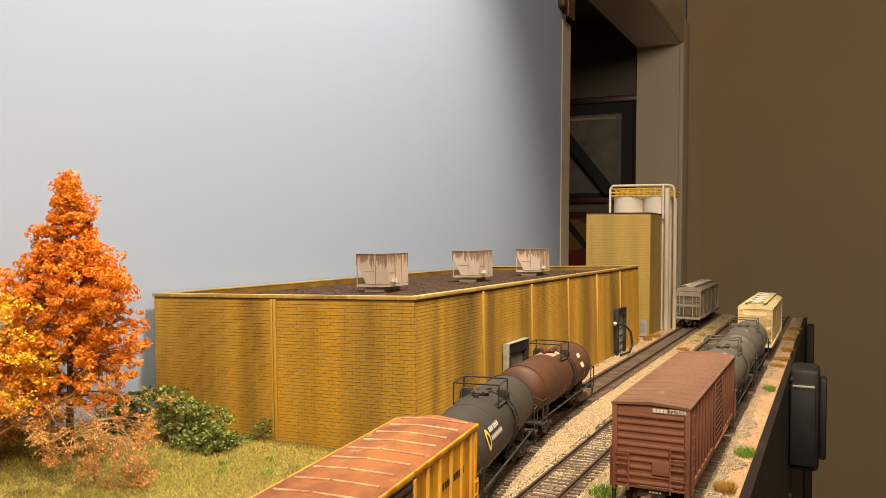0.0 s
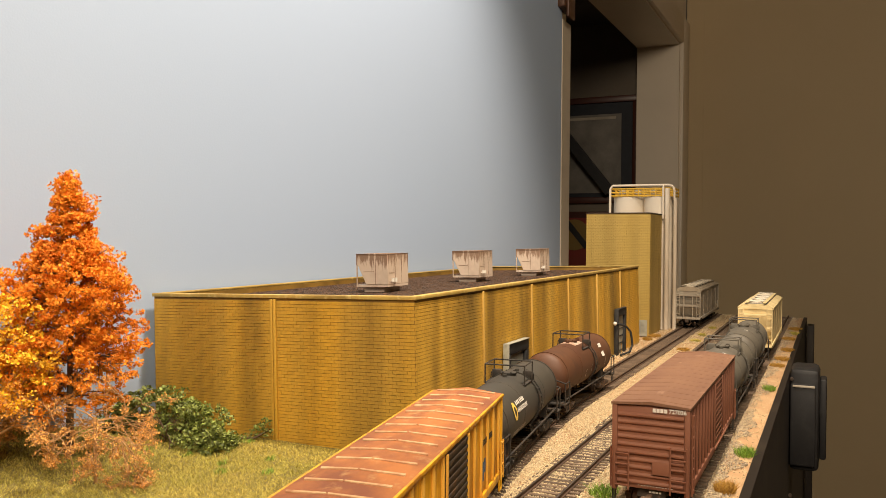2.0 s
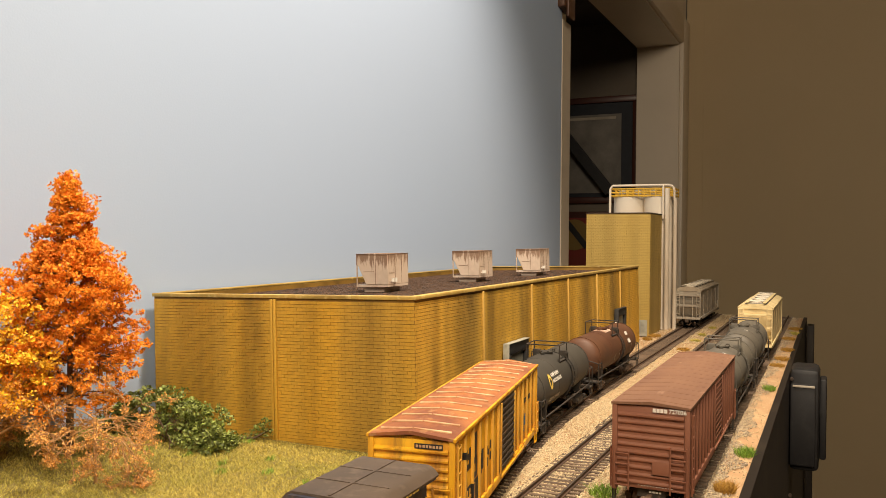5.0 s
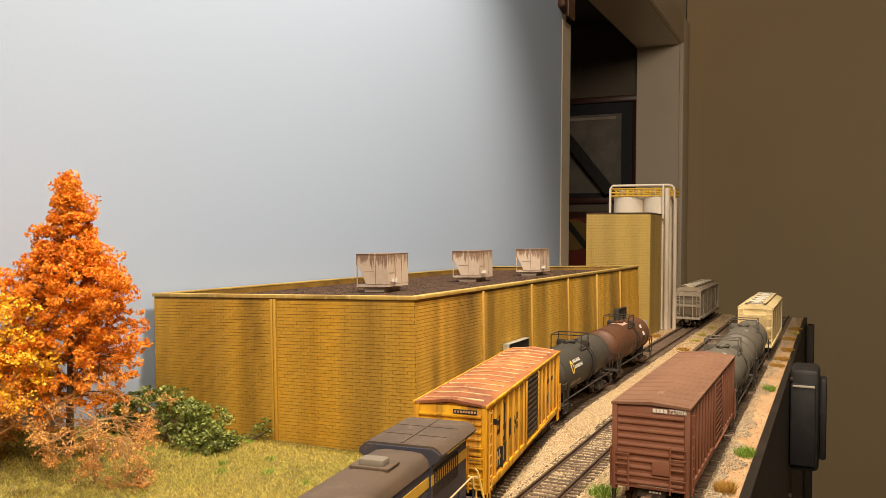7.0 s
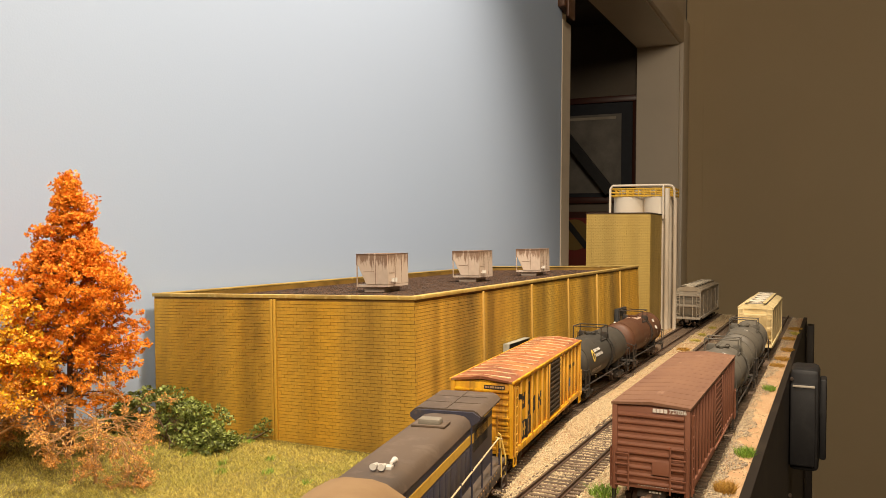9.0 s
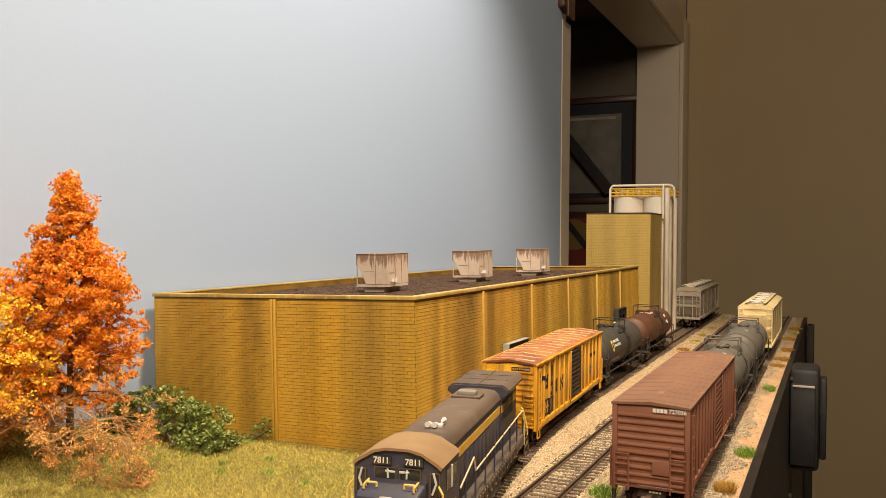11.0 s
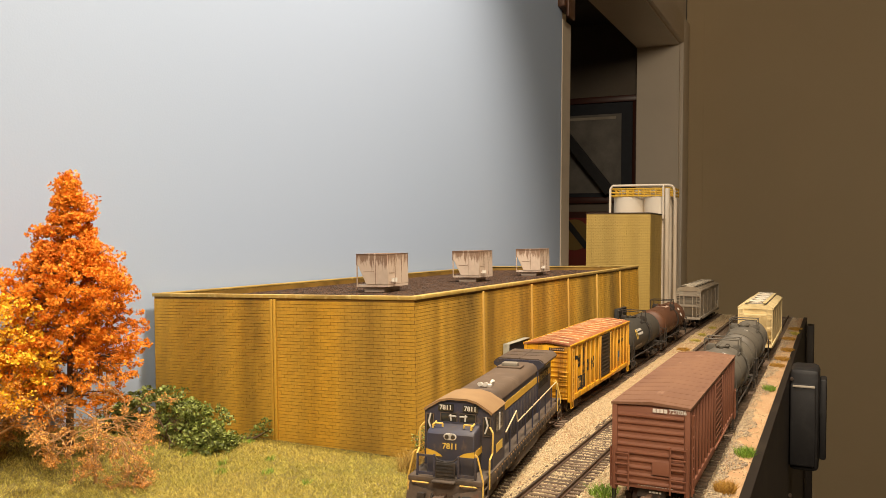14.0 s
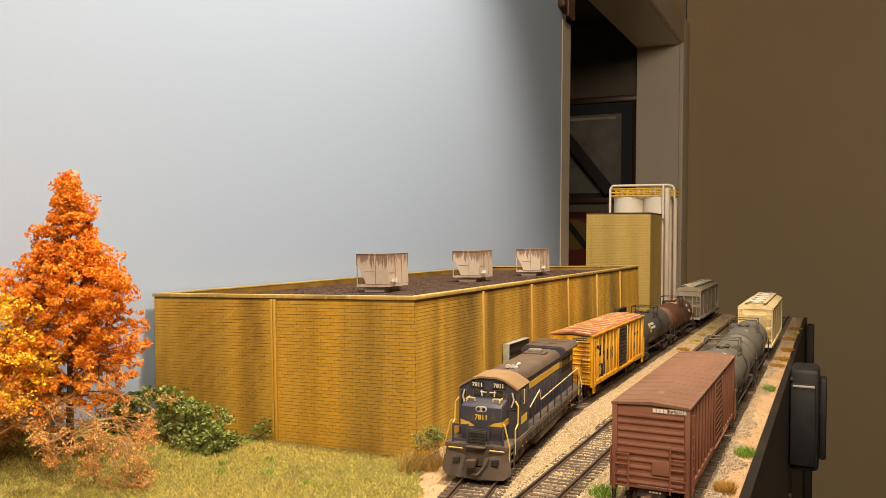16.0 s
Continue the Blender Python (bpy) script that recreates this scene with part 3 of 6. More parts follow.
def track(label, pts, s0, s1, step, where):
    t = thing("railway_track", label, "track", None, "railway tracks")
    for off in (-8.75, 8.75):
        r = new("rail", rail_mesh(pts, off, False))
        r.parent = t
        h = new("rail_head", rail_mesh(pts, off, True))
        h.parent = r
    s = s0
    while s < s1:
        x, y, turn = where(s)
        shared("tie", TIE, t, at(x + random.uniform(-0.4, 0.4), y, random.uniform(-0.15, 0.1), turn + random.uniform(-1.2, 1.2)))
        s += step
    return t


def on_spur(s):
    x, y = spur(s)
    x2, y2 = spur(s + 2)
    return x, y, math.degrees(math.atan2(x - x2, y2 - y))


track("spur track with oily ties beside the warehouse", [(x, y) for x, y, s in SPUR[::6] if 290 < y < 1436], 300, 1436, 5.6, on_spur)
track("through track with weathered brown ties", [(X_MAIN, -690), (X_MAIN, 1436)], 330, 1430, 5.6, lambda s: (X_MAIN, s, 0))
track("siding track half buried in grey ballast", [(X_SIDING, -690), (X_SIDING, 1436)], 330, 1430, 5.6, lambda s: (X_SIDING, s, 0))


# ---- the warehouse ----
BX0, BX1, BY0, BY1, BTOP = -408.0, -211.4, 413.2, 1006.5, 88.5
COURSE, BRICK = 2.06, 4.9
brick_bm = bmesh.new()
box(brick_bm, 0.06, BRICK - 0.06, -0.34, 0.3, 0.13, COURSE - 0.13)
BRICK_MESH = mesh_of(brick_bm, "brick", "brick")


def brick_spots(width, height):
    for j in range(int(height / COURSE)):
        x = -(BRICK / 2) * (j % 2)
        while x < width:
            a, b = max(0, x), min(width, x + BRICK)
            if b - a > 1:
                yield j, a, b
            x += BRICK


def brick_skin(name, parent, m, width, height, keep, mat="brick"):
    """Courses of bricks on a wall whose face runs along its own x axis; those that keep() picks are single parts."""
    vs, fs, single = [], [], 0
    for j, a, b in brick_spots(width, height):
        z = j * COURSE
        if single < 300 and b - a > BRICK - 0.01 and keep(a, z):
            shared("brick", BRICK_MESH, parent, m @ at(a, random.uniform(-0.06, 0.06), z))
            single += 1
            continue
        y = -0.34 + random.uniform(-0.06, 0.06)
        k = len(vs)
        for yy in (y, 0.1):
            vs += [(a + 0.06, yy, z + 0.13), (b - 0.06, yy, z + 0.13), (b - 0.06, yy, z + COURSE - 0.13), (a + 0.06, yy, z + COURSE - 0.13)]
        fs += [(k, k + 1, k + 2, k + 3), (k, k + 4, k + 5, k + 1), (k + 1, k + 5, k + 6, k + 2), (k + 2, k + 6, k + 7, k + 3), (k + 3, k + 7, k + 4, k)]
    me = bpy.data.meshes.new(name)
    me.from_pydata([tuple(S * c for c in v) for v in vs], [], fs)
    me.materials.append(M[mat])
    ob = new(name, me)
    ob.parent, ob.matrix_basis = parent, m
    ob["kind"] = "stuff"
    return ob


# the whole warehouse leans slightly towards the backdrop
LEAN = at(BX1, 0, 0) @ pose(0, 0, 0, 0, -1.6, 0) @ at(-BX1, 0, 0)
ware = thing("warehouse", "long yellow painted brick warehouse with flat gravel roof", "warehouse", LEAN)
ZB = -5.0
front_w = (BX1 - BX0) / 2
side_w = (BY1 - BY0) / 6
for i in range(2):
    x0 = BX0 + i * front_w
    p = bx("wall_panel", "mortar", ware, x0, x0 + front_w - 0.02, BY0, BY0 + 4, ZB, BTOP)
    brick_skin("brickwork", p, at(x0, BY0, ZB, 0), front_w, BTOP - ZB - 1, (lambda a, z: a > 50 and 8 < z < 80) if i else (lambda a, z: False))
for i in range(6):
    y0 = BY0 + i * side_w
    p = bx("wall_panel", "mortar", ware, BX1 - 4, BX1, y0 + (4.02 if i == 0 else 0), y0 + side_w - 0.02, ZB, BTOP)
    brick_skin("brickwork", p, at(BX1, y0, ZB, 90), side_w, BTOP - ZB - 1, (lambda a, z: a < 45 and z > 22) if i == 0 else (lambda a, z: False))
bx("wall_panel", "mortar", ware, BX0, BX0 + 4, BY0 + 4.02, BY1, ZB, BTOP)
bx("wall_panel", "mortar", ware, BX0 + 4.02, BX1 - 4.02, BY1 - 4, BY1, ZB, BTOP)
# pilasters between the panels
for i in range(1, 6):
    y = BY0 + i * side_w
    bx("pilaster", "pilaster", ware, BX1 + 0.2, BX1 + 1.7, y - 0.85, y + 0.85, ZB, BTOP - 2, bevel=0.3)
bx("pilaster", "brick", ware, BX0 + front_w - 2.2, BX0 + front_w - 0.3, BY0 - 1.7, BY0 - 0.2, ZB, BTOP - 2, bevel=0.3)
bx("pilaster", "brick", ware, BX0 + front_w + 0.3, BX0 + front_w + 2.2, BY0 - 1.7, BY0 - 0.2, ZB, BTOP - 2, bevel=0.3)
# coping and roof
for b in ((BX0 - 1, BX1 + 1.2, BY0 - 1.2, BY0 + 4), (BX0 - 1, BX1 + 1.2, BY1 - 4, BY1 + 1), (BX0 - 1, BX0 + 4, BY0 + 4.02, BY1 - 4.02), (BX1 - 4, BX1 + 1.2, BY0 + 4.02, BY1 - 4.02)):
    bx("coping", "coping", ware, *b, BTOP - 1.3, BTOP + 0.9, bevel=0.25)
bm = bmesh.new()
box(bm, BX0 + 4, BX1 - 4, BY0 + 4, BY1 - 4, 74, 84)
part("roof", bm, "gravel_roof", ware, "dark tar and gravel flat roof")
rng = np.random.default_rng(9)
pts = [(x, y, 84.1) for x, y in zip(rng.uniform(BX0 + 5, BX1 - 5, 30000), rng.uniform(BY0 + 5, BY1 - 5, 30000))]
M["roof_stone"] = material("roof_pebble", (0.095, 0.052, 0.030), 0.95, var=0.95)
grit = scatter("roof_gravel", "roof_stone", pts, 0.52, "", category="")
grit.parent = ware
grit["kind"] = "stuff"


def air_unit(m):
    u = thing("rooftop_air_unit", "pale pinkish rooftop air unit with rust streaks", "air unit", m, "rooftop air units")
    bx("curb", "ac_plain", u, -9, 8, -12, 12, 0, 4.0, bevel=0.3)
    bm = bmesh.new()
    prism(bm, [(-13.5, 28), (13.5, 28), (13.5, 5.6), (-5, 5.6), (-12, 20), (-13.5, 20)], -16, 16)
    bmesh.ops.bevel(bm, geom=bm.edges[:], offset=0.3, segments=1, affect="EDGES")
    body = part("housing", bm, "ac", u)
    bx("lid", "ac", u, -13.7, 13.7, -16.2, 16.2, 28.02, 28.5, bevel=0.2)
    bm = bmesh.new()
    box(bm, -13.5, 13.5, -15.5, 15.5, 4.02, 5.58)
    part("base_frame", bm, "ac_plain", u)
    for y in (-15.3, 15.3):
        bx("strut", "ac_plain", u, -13.4, -12.5, y - 0.45, y + 0.45, 5.6, 20, bevel=0.1)
    for b in ((-13.3, 13.3, -16.15, -16.02, 26.9, 27.2), (-7, 2, -16.15, -16.02, 15, 15.3), (3, 3.3, -16.15, -16.02, 6, 27), (13.5, 13.65, -5, -4.7, 6, 27), (13.5, 13.65, 5, 5.3, 6, 27), (13.5, 13.65, -14, -6, 14, 14.3)):
        bx("seam", "ac_rust", body, *b)
    for y in (-11.5, -7.0):
        bm = bmesh.new()
        rod(bm, (13.5, y, 8.2), (15.2, y, 8.2), 0.6, 10)
        rod(bm, (15.2, y, 7.6), (15.2, y, 10.4), 1.1, 12)
        part("outlet", bm, "white_mark", u)
    return u


first_unit = air_unit(LEAN @ at(-303, 538, 84.4))
copy_thing(first_unit, LEAN @ at(-299, 700, 84.4))
copy_thing(first_unit, LEAN @ at(-288, 838, 84.4))


def dock(name, label, y0, y1, z1, mat, m_front):
    d = thing(name, label, "dock door", at(BX1, (y0 + y1) / 2, 0))
    h = (y1 - y0) / 2
    bx("side_pad", mat, d, 0.4, 4.2, -h, -h + 6, ZB, z1 - 8, bevel=0.4)
    bx("side_pad", mat, d, 0.4, 4.2, h - 6, h, ZB, z1 - 8, bevel=0.4)
    bx("head_pad", mat, d, 0.4, 4.2, -h, h, z1 - 7.98, z1, bevel=0.4)
    bx("front_flange", m_front, d, 0.4, 5.0, -h - 0.9, -h - 0.02, ZB, z1 + 0.5, bevel=0.2)
    bx("top_cap", m_front, d, 0.4, 5.0, -h, h, z1 + 0.02, z1 + 0.55, bevel=0.2)
    door = bx("door", "shelter_grey" if mat == "shelter_black" else "shelter_black", d, 0.42, 1.4, -h + 6.1, h - 6.1, ZB, z1 - 8.1)
    for k in range(4):
        z = ZB + 4 + k * 8
        bx("door_rib", "shelter_black", door, 1.42, 1.9, -h + 6.4, h - 6.4, z, z + 0.8)
    return d


dock("dock_shelter", "grey framed dock shelter with black pads on the warehouse wall", 546.5, 590, 46.5, "shelter_black", "shelter_grey")
dock("dock_shelter", "black dock shelter on the warehouse wall", 877, 918, 45.5, "shelter_black", "shelter_black")
hose = thing("unloading_pipe", "bent black pipe with white cap beside the dock", "pipe", at(-200, 880, -3))
bm = bmesh.new()
pts = [(-9, -8, 34)] + [(-9 + 14 * math.sin(a), -8 + 16 * math.sin(a), 20 + 14 * math.cos(a)) for a in (0.4, 0.8, 1.2, 1.57)] + [(6, 9, 10), (4, 4, 3), (-2, -12, 1)]
pipe(bm, pts, 1.2, 8)
part("tube", bm, "shelter_black", hose)
bm = bmesh.new()
bmesh.ops.create_uvsphere(bm, u_segments=12, v_segments=8, radius=2.1, matrix=Matrix.Translation(pts[0]))
part("cap", bm, "white_mark", hose)

# ---- tower and silos ----
tower = thing("brick_tower", "tall plain yellow brick tower at the warehouse's end", "tower")
TX0, TX1, TY0, TY1, TT = -298, -213.5, 1076, 1154, 155
p = bx("wall_panel", "tower_bed", tower, TX0, TX1, TY0, TY0 + 4, ZB, TT)
brick_skin("brickwork", p, at(TX0, TY0, ZB, 0), TX1 - TX0, TT - ZB, lambda a, z: False, "tower_brick")
p = bx("wall_panel", "tower_bed", tower, TX1 - 4, TX1, TY0 + 4.02, TY1, ZB, TT)
brick_skin("brickwork", p, at(TX1, TY0, ZB, 90), TY1 - TY0, TT - ZB, lambda a, z: False, "tower_brick")
bx("wall_panel", "tower_bed", tower, TX0, TX0 + 4, TY0 + 4.02, TY1, ZB, TT)
bx("wall_panel", "tower_bed", tower, TX0 + 4.02, TX1 - 4.02, TY1 - 4, TY1, ZB, TT)
bx("roof", "gravel_roof", tower, TX0 - 0.6, TX1 + 0.6, TY0 - 0.8, TY1 + 0.6, TT + 0.02, TT + 1.2)
bx("door", "shelter_grey", tower, -226, -216, TY0 - 1.2, TY0 - 0.5, ZB, 16)

silos = thing("silo_pair", "pair of weathered white silos with yellow top railing", "silo", at(-244, 1186, 0))
for k, x in enumerate((-21.5, 21.5)):
    bm = bmesh.new()
    g = bmesh.ops.create_cone(bm, cap_ends=True, segments=40, radius1=22, radius2=22, depth=186, matrix=Matrix.Translation((x, 0, 88)))
    part("silo", bm, "silo", silos)
    bm = bmesh.new()
    bmesh.ops.create_cone(bm, cap_ends=True, segments=40, radius1=21.4, radius2=8, depth=2.4, matrix=Matrix.Translation((x, 0, 182.4)))
    part("silo_roof", bm, "silo", silos)
bm = bmesh.new()
for z in (182.6, 187.5, 192.5):
    pipe(bm, [(-44, -21, z), (44, -21, z), (44, 21, z), (-44, 21, z), (-44, -21, z)], 1.1, 6)
for x in range(-44, 45, 8):
    for y in (-21, 21):
        rod(bm, (x, y, 181), (x, y, 192.5), 0.9, 6)
part("guard_rail", bm, "yellow_paint", silos)
bm = bmesh.new()
pipe(bm, [(-44, -22.5, 150), (-44, -22.5, 192), (-40.5, -22.5, 197), (38, -22.5, 197), (44, -22.5, 195), (46, -22.5, 188), (46, -22.5, 176)], 1.7, 10)
part("fill_pipe", bm, "silo", silos, "white fill pipe")
bm = bmesh.new()
pipe(bm, [(47, -21, 178), (47, -21, -4)], 2.7, 12)
part("riser_pipe", bm, "silo", silos)
bm = bmesh.new()
pipe(bm, [(31, -25, 197), (31, -25, 150)], 1.6, 10)
pipe(bm, [(37, -27, 192), (37, -27, -4)], 3.4, 12)
part("drop_pipe", bm, "silo", silos)
for x in (-30, -8, 14):
    bm = bmesh.new()
    rod(bm, (x, -6, 186), (x, -6, 191), 5, 14)
    part("hatch", bm, "silo", silos)


# ---- rolling stock ----
def lathe(bm, prof, axis="Y", n=24):
    """Turns a profile of (along, radius) round an axis."""
    rings = []
    for a, r in prof:
        ring = []
        for i in range(n):
            t = 2 * math.pi * i / n
            u, v = r * math.cos(t), r * math.sin(t)
            ring.append(bm.verts.new((u, a, v) if axis == "Y" else (a, u, v)))
        rings.append(ring)
    for p, q in zip(rings, rings[1:]):
        for i in range(n):
            bm.faces.new((p[i], p[(i + 1) % n], q[(i + 1) % n], q[i]))
    bm.faces.new(rings[0])
    bm.faces.new(rings[-1])
    bmesh.ops.recalc_face_normals(bm, faces=bm.faces)
    for f in bm.faces:
        f.smooth = len(f.verts) == 4


def wheel_mesh(r):
    bm = bmesh.new()
    for s in (-1, 1):
        prof = [(s * 7.2, r * 1.13), (s * 7.7, r * 1.13), (s * 7.8, r), (s * 9.6, r * 0.98), (s * 9.7, r * 0.80), (s * 9.0, r * 0.72), (s * 9.0, r * 0.35), (s * 9.9, r * 0.30), (s * 9.9, 0.6)]
        lathe(bm, [(s * 7.2, 0.6)] + prof, "X", 20)
        # slots that show the wheel's turning
        for k in range(3):
            t = k * 2.094
            rod(bm, (s * 9.05, 0.55 * r * math.cos(t), 0.55 * r * math.sin(t)), (s * 9.35, 0.55 * r * math.cos(t), 0.55 * r * math.sin(t)), 0.5, 6)
    rod(bm, (-11, 0, 0), (11, 0, 0), 0.8, 8)
    return mesh_of(bm, "wheel", "wheelset")


def truck_mesh(base, r, mat):
    bm = bmesh.new()
    h = base / 2
    for s in (-1, 1):
        x0, x1 = sorted((s * 10.6, s * 12.6))
        g = [(-h - 2.6, r + 1.3), (-h + 2, r + 1.9), (-h * 0.45, r + 2.6), (h * 0.45, r + 2.6), (h - 2, r + 1.9), (h + 2.6, r + 1.3), (h + 2.6, r - 1.5), (h - 1.6, r - 1.5), (h * 0.55, r - 3.3), (-h * 0.55, r - 3.3), (-h + 1.6, r - 1.5), (-h - 2.6, r - 1.5)]
        f = [bm.verts.new((x0, y, z)) for y, z in g]
        k = [bm.verts.new((x1, y, z)) for y, z in g]
        bm.faces.new(f)
        bm.faces.new(k[::-1])
        for i in range(len(g)):
            bm.faces.new((f[i], k[i], k[(i + 1) % len(g)], f[(i + 1) % len(g)]))
        for y in (-h, h):
            box(bm, s * 12.4 - 0.9, s * 12.4 + 0.9, y - 2, y + 2, r - 1.6, r + 1.8, 0.3)
            rod(bm, (s * 12.6, y, r), (s * 13.9, y, r), 1.1, 10)
        for y in (-2.2, 0, 2.2):
            rod(bm, (s * 12.3, y, r - 2.8), (s * 12.3, y, r + 2), 0.95, 8)
    box(bm, -11, 11, -2.6, 2.6, r - 0.5, r + 3.6, 0.5)
    bmesh.ops.recalc_face_normals(bm, faces=bm.faces)
    return mesh_of(bm, mat, "truck")


WHEEL = wheel_mesh(5.2)
TRUCK = truck_mesh(20.5, 5.2, "truck")
TRUCK_DARK = truck_mesh(20.5, 5.2, "underframe")
WHEEL_L = wheel_mesh(5.8)
TRUCK_L = truck_mesh(33, 5.8, "loco_frame")


def trucks(car, half, me=None, wheels=None, base=20.5, r=5.2):
    for y in (-half, half):
        t = shared("truck", me or TRUCK, car, at(0, y, 0))
        for o in (-base / 2, base / 2):
            shared("wheelset", wheels or WHEEL, t, at(0, o, r))


def coupler(car, y, s, z=9.5):
    bm = bmesh.new()
    box(bm, -1.4, 1.4, min(y, y + s * 8), max(y, y + s * 8), z - 1.2, z + 1.2, 0.3)
    box(bm, -2.6, 2.2, *sorted((y + s * 6.2, y + s * 9.6)), z - 2, z + 2, 0.6)
    pipe(bm, [(4, y, z + 1), (4.6, y + s * 2, z - 3), (2.5, y + s * 6, z - 6), (0.6, y + s * 9, z - 5)], 0.5, 6)
    part("coupler", bm, "truck", car)


def ladder(car, mat, x, y, z0, z1, w, along):
    """Ladder on a side (along y) or on an end (along x)."""
    bm = bmesh.new()
    n = int((z1 - z0) / 4.4)
    for k in range(n + 1):
        z = z0 + k * (z1 - z0) / n
        a, b = ((x, y - w / 2, z), (x, y + w / 2, z)) if along == "y" else ((x - w / 2, y, z), (x + w / 2, y, z))
        rod(bm, a, b, 0.32, 5)
    for o in (-w / 2, w / 2):
        a = (x, y + o, z0 - 2) if along == "y" else (x + o, y, z0 - 2)
        rod(bm, a, (a[0], a[1], z1 + 1), 0.42, 5)
    return part("ladder", bm, mat, car)


def text(parent, words, mat, size, m, name="number"):
    c = bpy.data.curves.new(name, "FONT")
    c.body, c.size, c.extrude, c.align_x, c.align_y, c.offset = words, size * S, 0.00008, "CENTER", "CENTER", 0.022 * size * S
    tmp = bpy.data.objects.new(name, c)
    me = bpy.data.meshes.new_from_object(tmp)
    bpy.data.objects.remove(tmp)
    me.materials.clear()
    me.materials.append(M[mat])
    return shared(name, me, parent, m)


def facing(x, y, z, side):
    """Upright writing: side 'front' looks towards -y, 'right' towards +x."""
    turn_z = {"front": 0, "right": 90, "left": -90}[side]
    return pose(x * S, y * S, z * S, 90, 0, turn_z)


def boxcar(label, paint, roof, post_mat, n_post, door_mat, rib_side, W=33.8, Z0=11.5, Z1=49.2, L=184.0):
    h, w = L / 2, W / 2
    peak = 2.3 if rib_side == "wide" else 1.5
    car = thing("boxcar", label, "boxcar", None, "freight cars")
    body = bx("body", paint, car, -w + 1.2, w - 1.2, -h + 1.2, h - 1.2, Z0, Z1, bevel=0.3)
    for s in (-1, 1):
        bx("side_sill", paint, car, *sorted((s * (w - 1.18), s * w)), -h, h, Z0 - 1.4, Z0 + 2.2, bevel=0.2)
        bx("top_plate", paint, car, *sorted((s * (w - 1.18), s * w)), -h, h, Z1 - 2.2, Z1, bevel=0.2)
        for e in (-1, 1):
            bx("corner_post", paint, car, *sorted((s * (w - 2.2), s * (w + 0.15))), *sorted((e * (h - 2.4), e * (h + 0.15))), Z0 - 1.6, Z1 - 0.02, bevel=0.3)
    # side posts leave the door free
    bm = bmesh.new()
    box(bm, 0, 1.1, -0.75, 0.75, Z0 + 2.25, Z1 - 2.25, 0.15)
    post = mesh_of(bm, post_mat, "side_post")
    door_y, door_w = (6.0, 32.0) if rib_side == "wide" else (8.0, 30.0)
    for s in (-1, 1):
        for k in range(n_post):
            y = -h + 6 + k * (L - 12) / (n_post - 1)
            if abs(y - door_y) > door_w / 2 + 2:
                shared("side_post", post, car, at(w - 1.17, y, 0) if s > 0 else at(-w + 1.17, y, 0, 180))
        x0, x1 = sorted((s * (w - 1.18), s * (w - 0.1)))
        door = bx("door", door_mat, car, x0, x1, door_y - door_w / 2, door_y + door_w / 2, Z0 + 2.3, Z1 - 2.3, bevel=0.2)
        for k in range(11):
            z = Z0 + 4.3 + k * 2.9
            bx("door_rib", door_mat, door, *sorted((s * (w - 0.08), s * (w + 0.5))), door_y - door_w / 2 + 1.2, door_y + door_w / 2 - 1.2, z, z + 1.3, bevel=0.25)
        for y in (door_y - door_w / 2, door_y + door_w / 2):
            bx("door_edge", post_mat, door, *sorted((s * (w - 0.08), s * (w + 0.7))), y - 0.9, y + 0.9, Z0 + 2.5, Z1 - 2.4, bevel=0.2)
        bx("door_track", paint, car, *sorted((s * (w + 0.02), s * (w + 0.9))), door_y - door_w / 2, door_y + door_w * 1.4, Z0 + 0.4, Z0 + 1.6, bevel=0.2)
        for e in (-1, 1):
            ladder(car, post_mat if rib_side == "wide" else paint, s * (w + 0.9), e * (h - 4), Z0 + 1, (Z1 - 4) if e * s < 0 else Z0 + 16, 4.6, "y")
    for e in (-1, 1):
        end = bx("end_wall", paint, car, -w + 0.9, w - 0.9, *sorted((e * (h - 1.18), e * (h - 0.5))), Z0, Z1 - 1, bevel=0.1)
        for k in range(10):
            z = Z0 + 2.6 + k * (Z1 - Z0 - 4.4) / 10
            bm = bmesh.new()
            lo = 0.55 if k % 5 != 4 else 0.8
            prism(bm, [(0, z - 1.1), (lo * 1.5, z - 0.4), (lo * 1.6, z + 0.2), (0, z + 1.0)], -w + 2.4, w - 2.4)
            bmesh.ops.rotate(bm, verts=bm.verts, matrix=Matrix.Rotation(math.pi / 2 * e, 3, "Z"))
            bmesh.ops.translate(bm, verts=bm.verts, vec=(0, e * (h - 0.48), 0))
            part("end_rib", bm, paint, end)
        ladder(car, paint, -e * (w - 4.4), e * (h + 1.1), Z0 + 1, Z0 + 19, 7, "x")
        ladder(car, paint, e * (w - 4.4), e * (h + 1.1), Z0 + 1, Z0 + 15, 6.4, "x")
        coupler(car, e * (h - 1), e)
    bx("placard_board", paint, car, 1, 9, -h - 0.9, -h - 0.5, Z0 + 7, Z0 + 13, bevel=0.1)
    # roof: low peak, overhang, cross ribs
    bm = bmesh.new()
    prism(bm, [(-w - 0.5, Z1 - 0.9), (-w - 0.5, Z1 + 0.1), (0, Z1 + peak), (w + 0.5, Z1 + 0.1), (w + 0.5, Z1 - 0.9), (0, Z1 + peak - 1.4)], -h - 0.6, h + 0.6)
    rf = part("roof", bm, roof, car)
    if rib_side == "wide":
        for s in (-1, 1):
            bx("eave_strip", paint, rf, *sorted((s * (w - 0.4), s * (w + 0.62))), -h - 0.7, h + 0.7, Z1 - 1.1, Z1 + 0.22, bevel=0.15)
    n = 15
